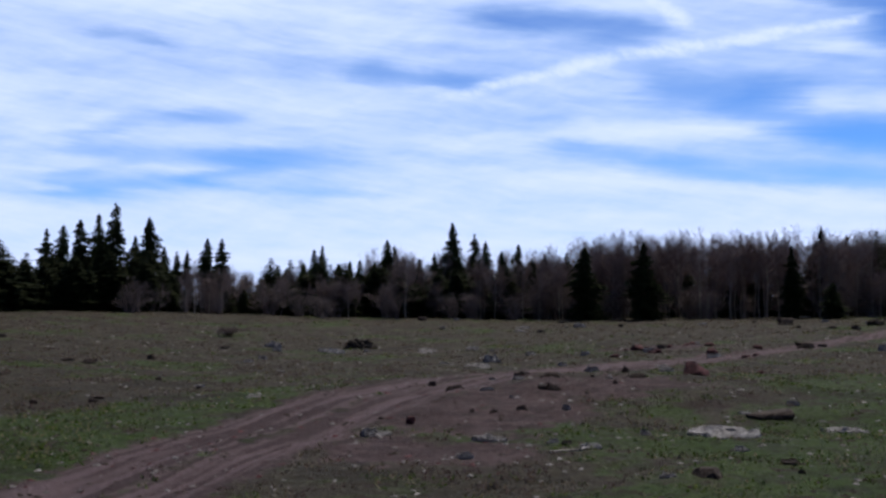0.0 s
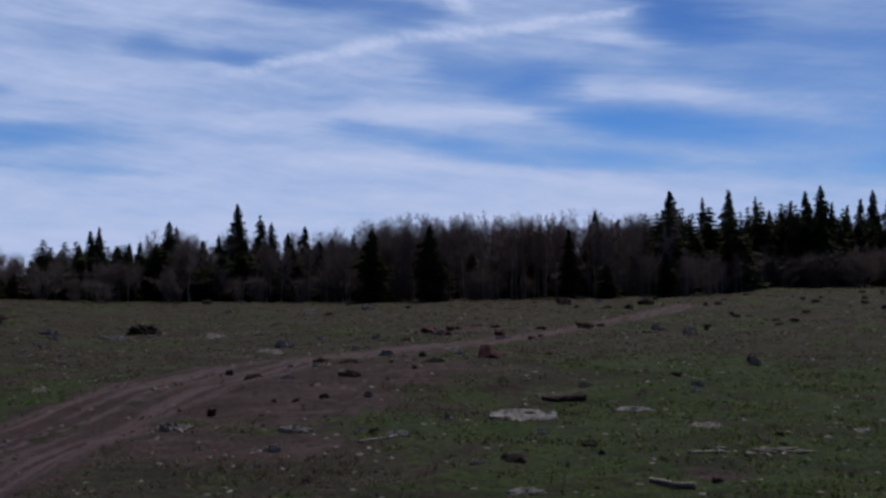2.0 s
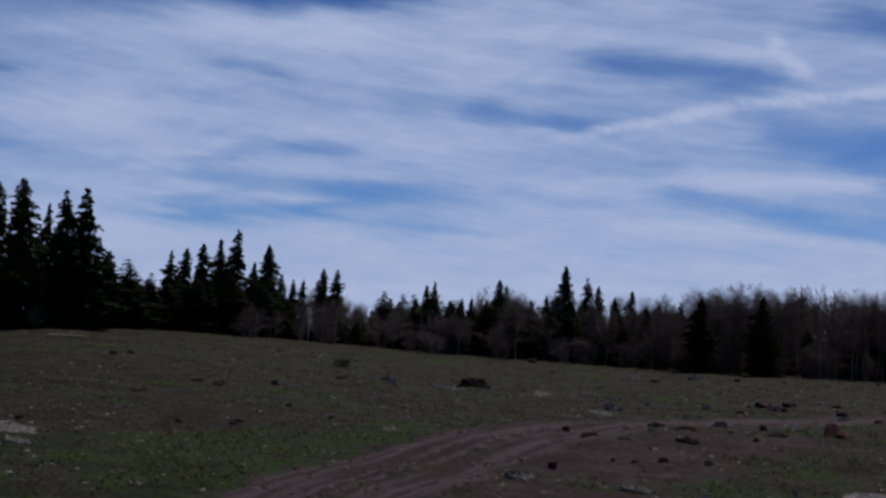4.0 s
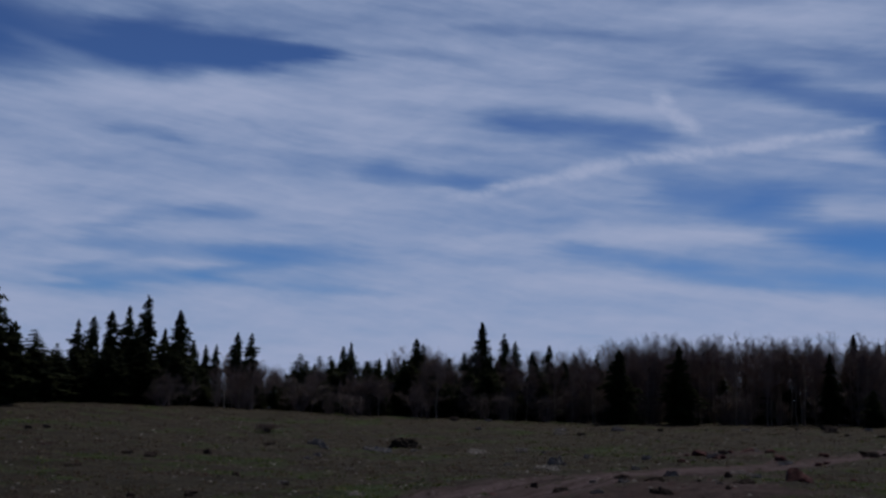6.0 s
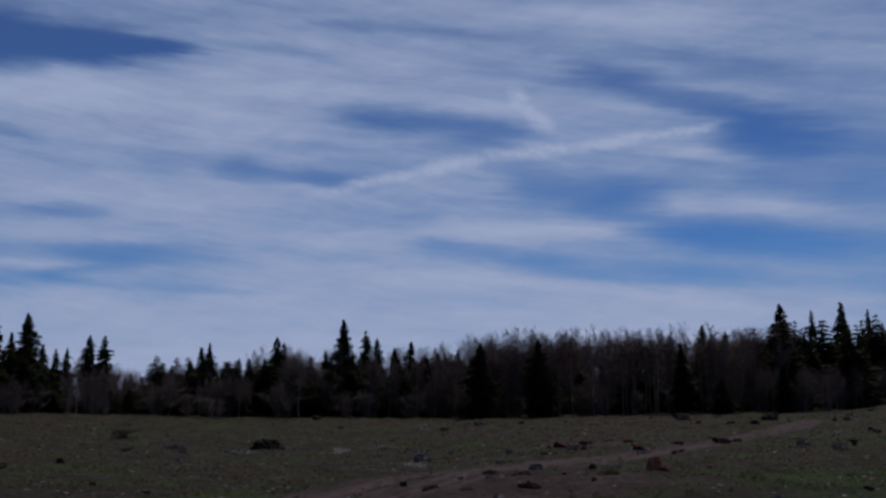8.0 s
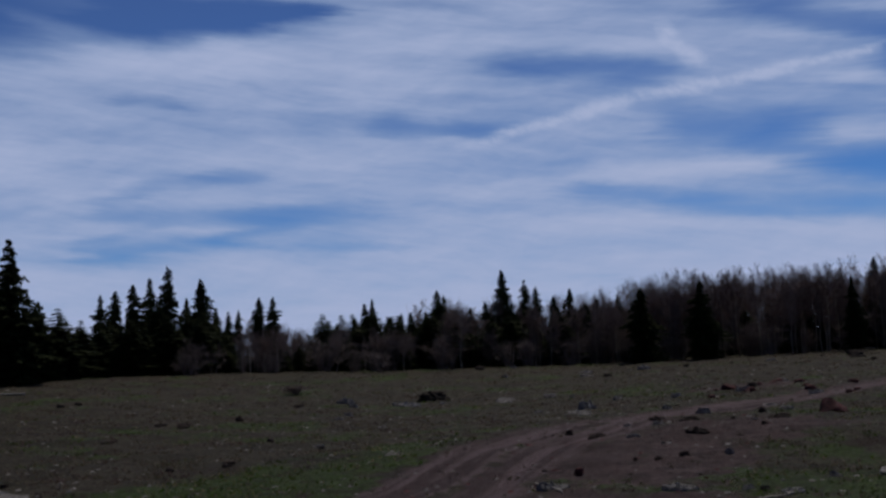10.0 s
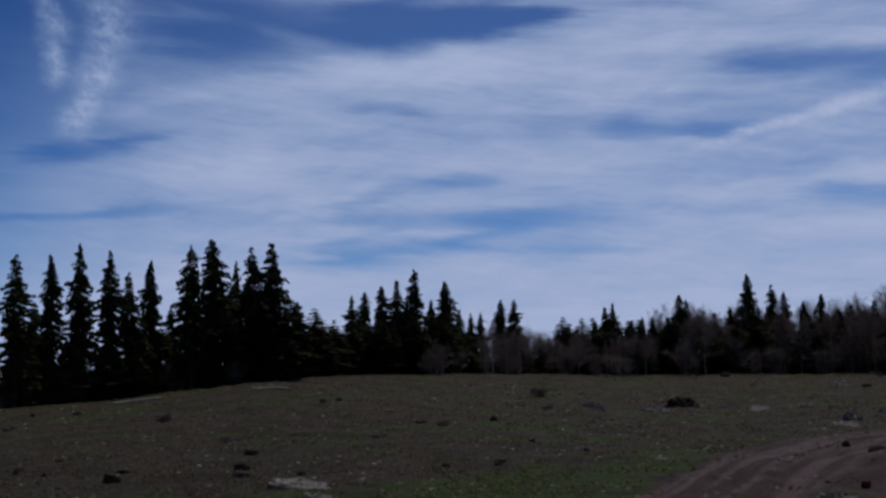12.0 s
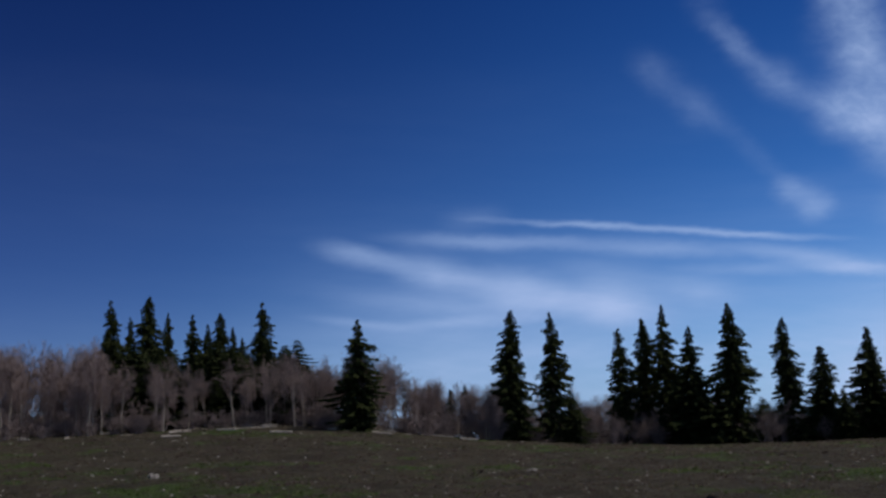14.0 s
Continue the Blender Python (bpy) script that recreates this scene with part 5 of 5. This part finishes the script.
def mound_mesh(seed):
    """A low ragged heap of soil, 1 wide and 1 high, with overhanging turf."""
    bm = bmesh.new()
    bmesh.ops.create_icosphere(bm, subdivisions=4, radius=0.5)
    for v in bm.verts:
        v.co += v.co.normalized() * (noise.fractal(v.co * 4 + Vector((seed, 2, 0)), 0.7, 2.0, 5) * 0.16)
        v.co.z = v.co.z * (1.3 if v.co.z > 0 else 0.4)
    mesh = bpy.data.meshes.new("mound")
    bm.to_mesh(mesh)
    bm.free()
    return mesh


def heap(name, x, y, wide, tall, material, label, category):
    ob = tagged(link_mesh(name, mound_mesh(int(abs(x * 13 + y * 7))), material), label, category)
    ob.matrix_world = Matrix.Translation((x, y, level(x, y) - 0.02)) @ Matrix.Diagonal((wide, wide * 0.7, tall * 1.5, 1))


heap("earth_mound", -3.38, 38.6, 1.02, 0.34, SOIL, "dark heap of bare earth on the meadow", "mound")
heap("earth_mound", 17.0, 45.0, 0.7, 0.3, SOIL, "small dark heap of earth by the track", "mound")

DARK_BUSH = Kind("low_bush", [aspen_meshes(90 + i, 0.1, 0.5, 60, stems=10, thick=0.03, twigs=4, fine=0.007) for i in range(2)], SHRUB_TWIGS, SHRUB_TWIGS, "bush", "low bushes on the meadow")
for x, y, tall in [(-8.9, 43.2, 0.47), (-15.3, 25.0, 0.27), (-11.0, 19.5, 0.14), (-19.7, 20.5, 0.16), (-15.75, 26.01, 0.3)]:
    DARK_BUSH.plant(int(x), x, y, tall * 0.75, tall * 2.0, x, "low dark leafless bush in the dry grass")

# a pale standing dead stem before the wood
snag_v, snag_f = [], []
tube(snag_v, snag_f, [Vector((0, 0, -0.1)), Vector((0.02, 0, 0.5)), Vector((-0.01, 0.02, 1.0)), Vector((0.03, 0, 1.5))], [0.06, 0.05, 0.045, 0.03], 8)
snag = tagged(link_mesh("dead_tree", as_mesh("dead_tree", snag_v, snag_f, True), DEAD_WOOD), "pale bleached dead tree standing before the wood", "dead tree")
snag.matrix_world = Matrix.Translation((13.45, 59.2, level(13.45, 59.2)))


def build_pebbles(name, label, material, count, seed, track_only, grow=1.0):
    """Small stones that nobody could count."""
    rng = np.random.default_rng(seed)
    x, y, r = scatter(rng, count, 6, 50)
    if track_only:
        keep = dirt_at(x, y) > 0.35
        x, y, r = x[keep], y[keep], r[keep]
    n = len(x)
    size = np.minimum(rng.gamma(1.6, 0.008, n) * (1 + r / 30) * grow, 0.026 + r * 0.0012)
    z = height(x, y)
    t = rng.uniform(0, 6.283, n)
    corner = np.array([(1, 0, 0), (0.3, 0.8, 0.1), (-0.7, 0.6, 0), (-1, -0.2, 0.1), (-0.2, -0.9, 0), (0.7, -0.6, 0.05), (0.25, 0.15, 0.55), (-0.35, -0.1, 0.5)])
    jig = corner[None] * rng.uniform(0.7, 1.3, (n, 8, 1)) * size[:, None, None]
    c, s = np.cos(t)[:, None], np.sin(t)[:, None]
    px = jig[..., 0] * c - jig[..., 1] * s + x[:, None]
    py = jig[..., 0] * s + jig[..., 1] * c + y[:, None]
    verts = np.stack([px, py, jig[..., 2] * 0.8 + z[:, None] - 0.004], -1).reshape(-1, 3)
    tri = np.array([(0, 1, 6), (1, 2, 6), (2, 7, 6), (2, 3, 7), (3, 4, 7), (4, 5, 7), (5, 6, 7), (5, 0, 6)])
    faces = (tri[None] + (np.arange(n) * 8)[:, None, None]).reshape(-1, 3)
    mesh = bpy.data.meshes.new(name)
    mesh.from_pydata(verts.tolist(), [], faces.tolist())
    tagged(link_mesh(name, mesh, material), label, "pebbles", kind="stuff")


build_pebbles("earth_clods", "scattered dark clods of earth in the turf", SOIL, 5000, 24, False, 2.2)
build_pebbles("pale_pebbles", "scattered pale pebbles in the turf", PALE_STONE, 5000, 21, False, 1.6)
# dark pebbles, many of them added as painted specks of shadow in the turf
build_pebbles("dark_pebbles", "scattered dark pebbles and added shadow specks in the turf", DARK_STONE, 3000, 22, False)
build_pebbles("track_pebbles", "small reddish stones on the dirt track", RED_STONE, 7000, 23, True)
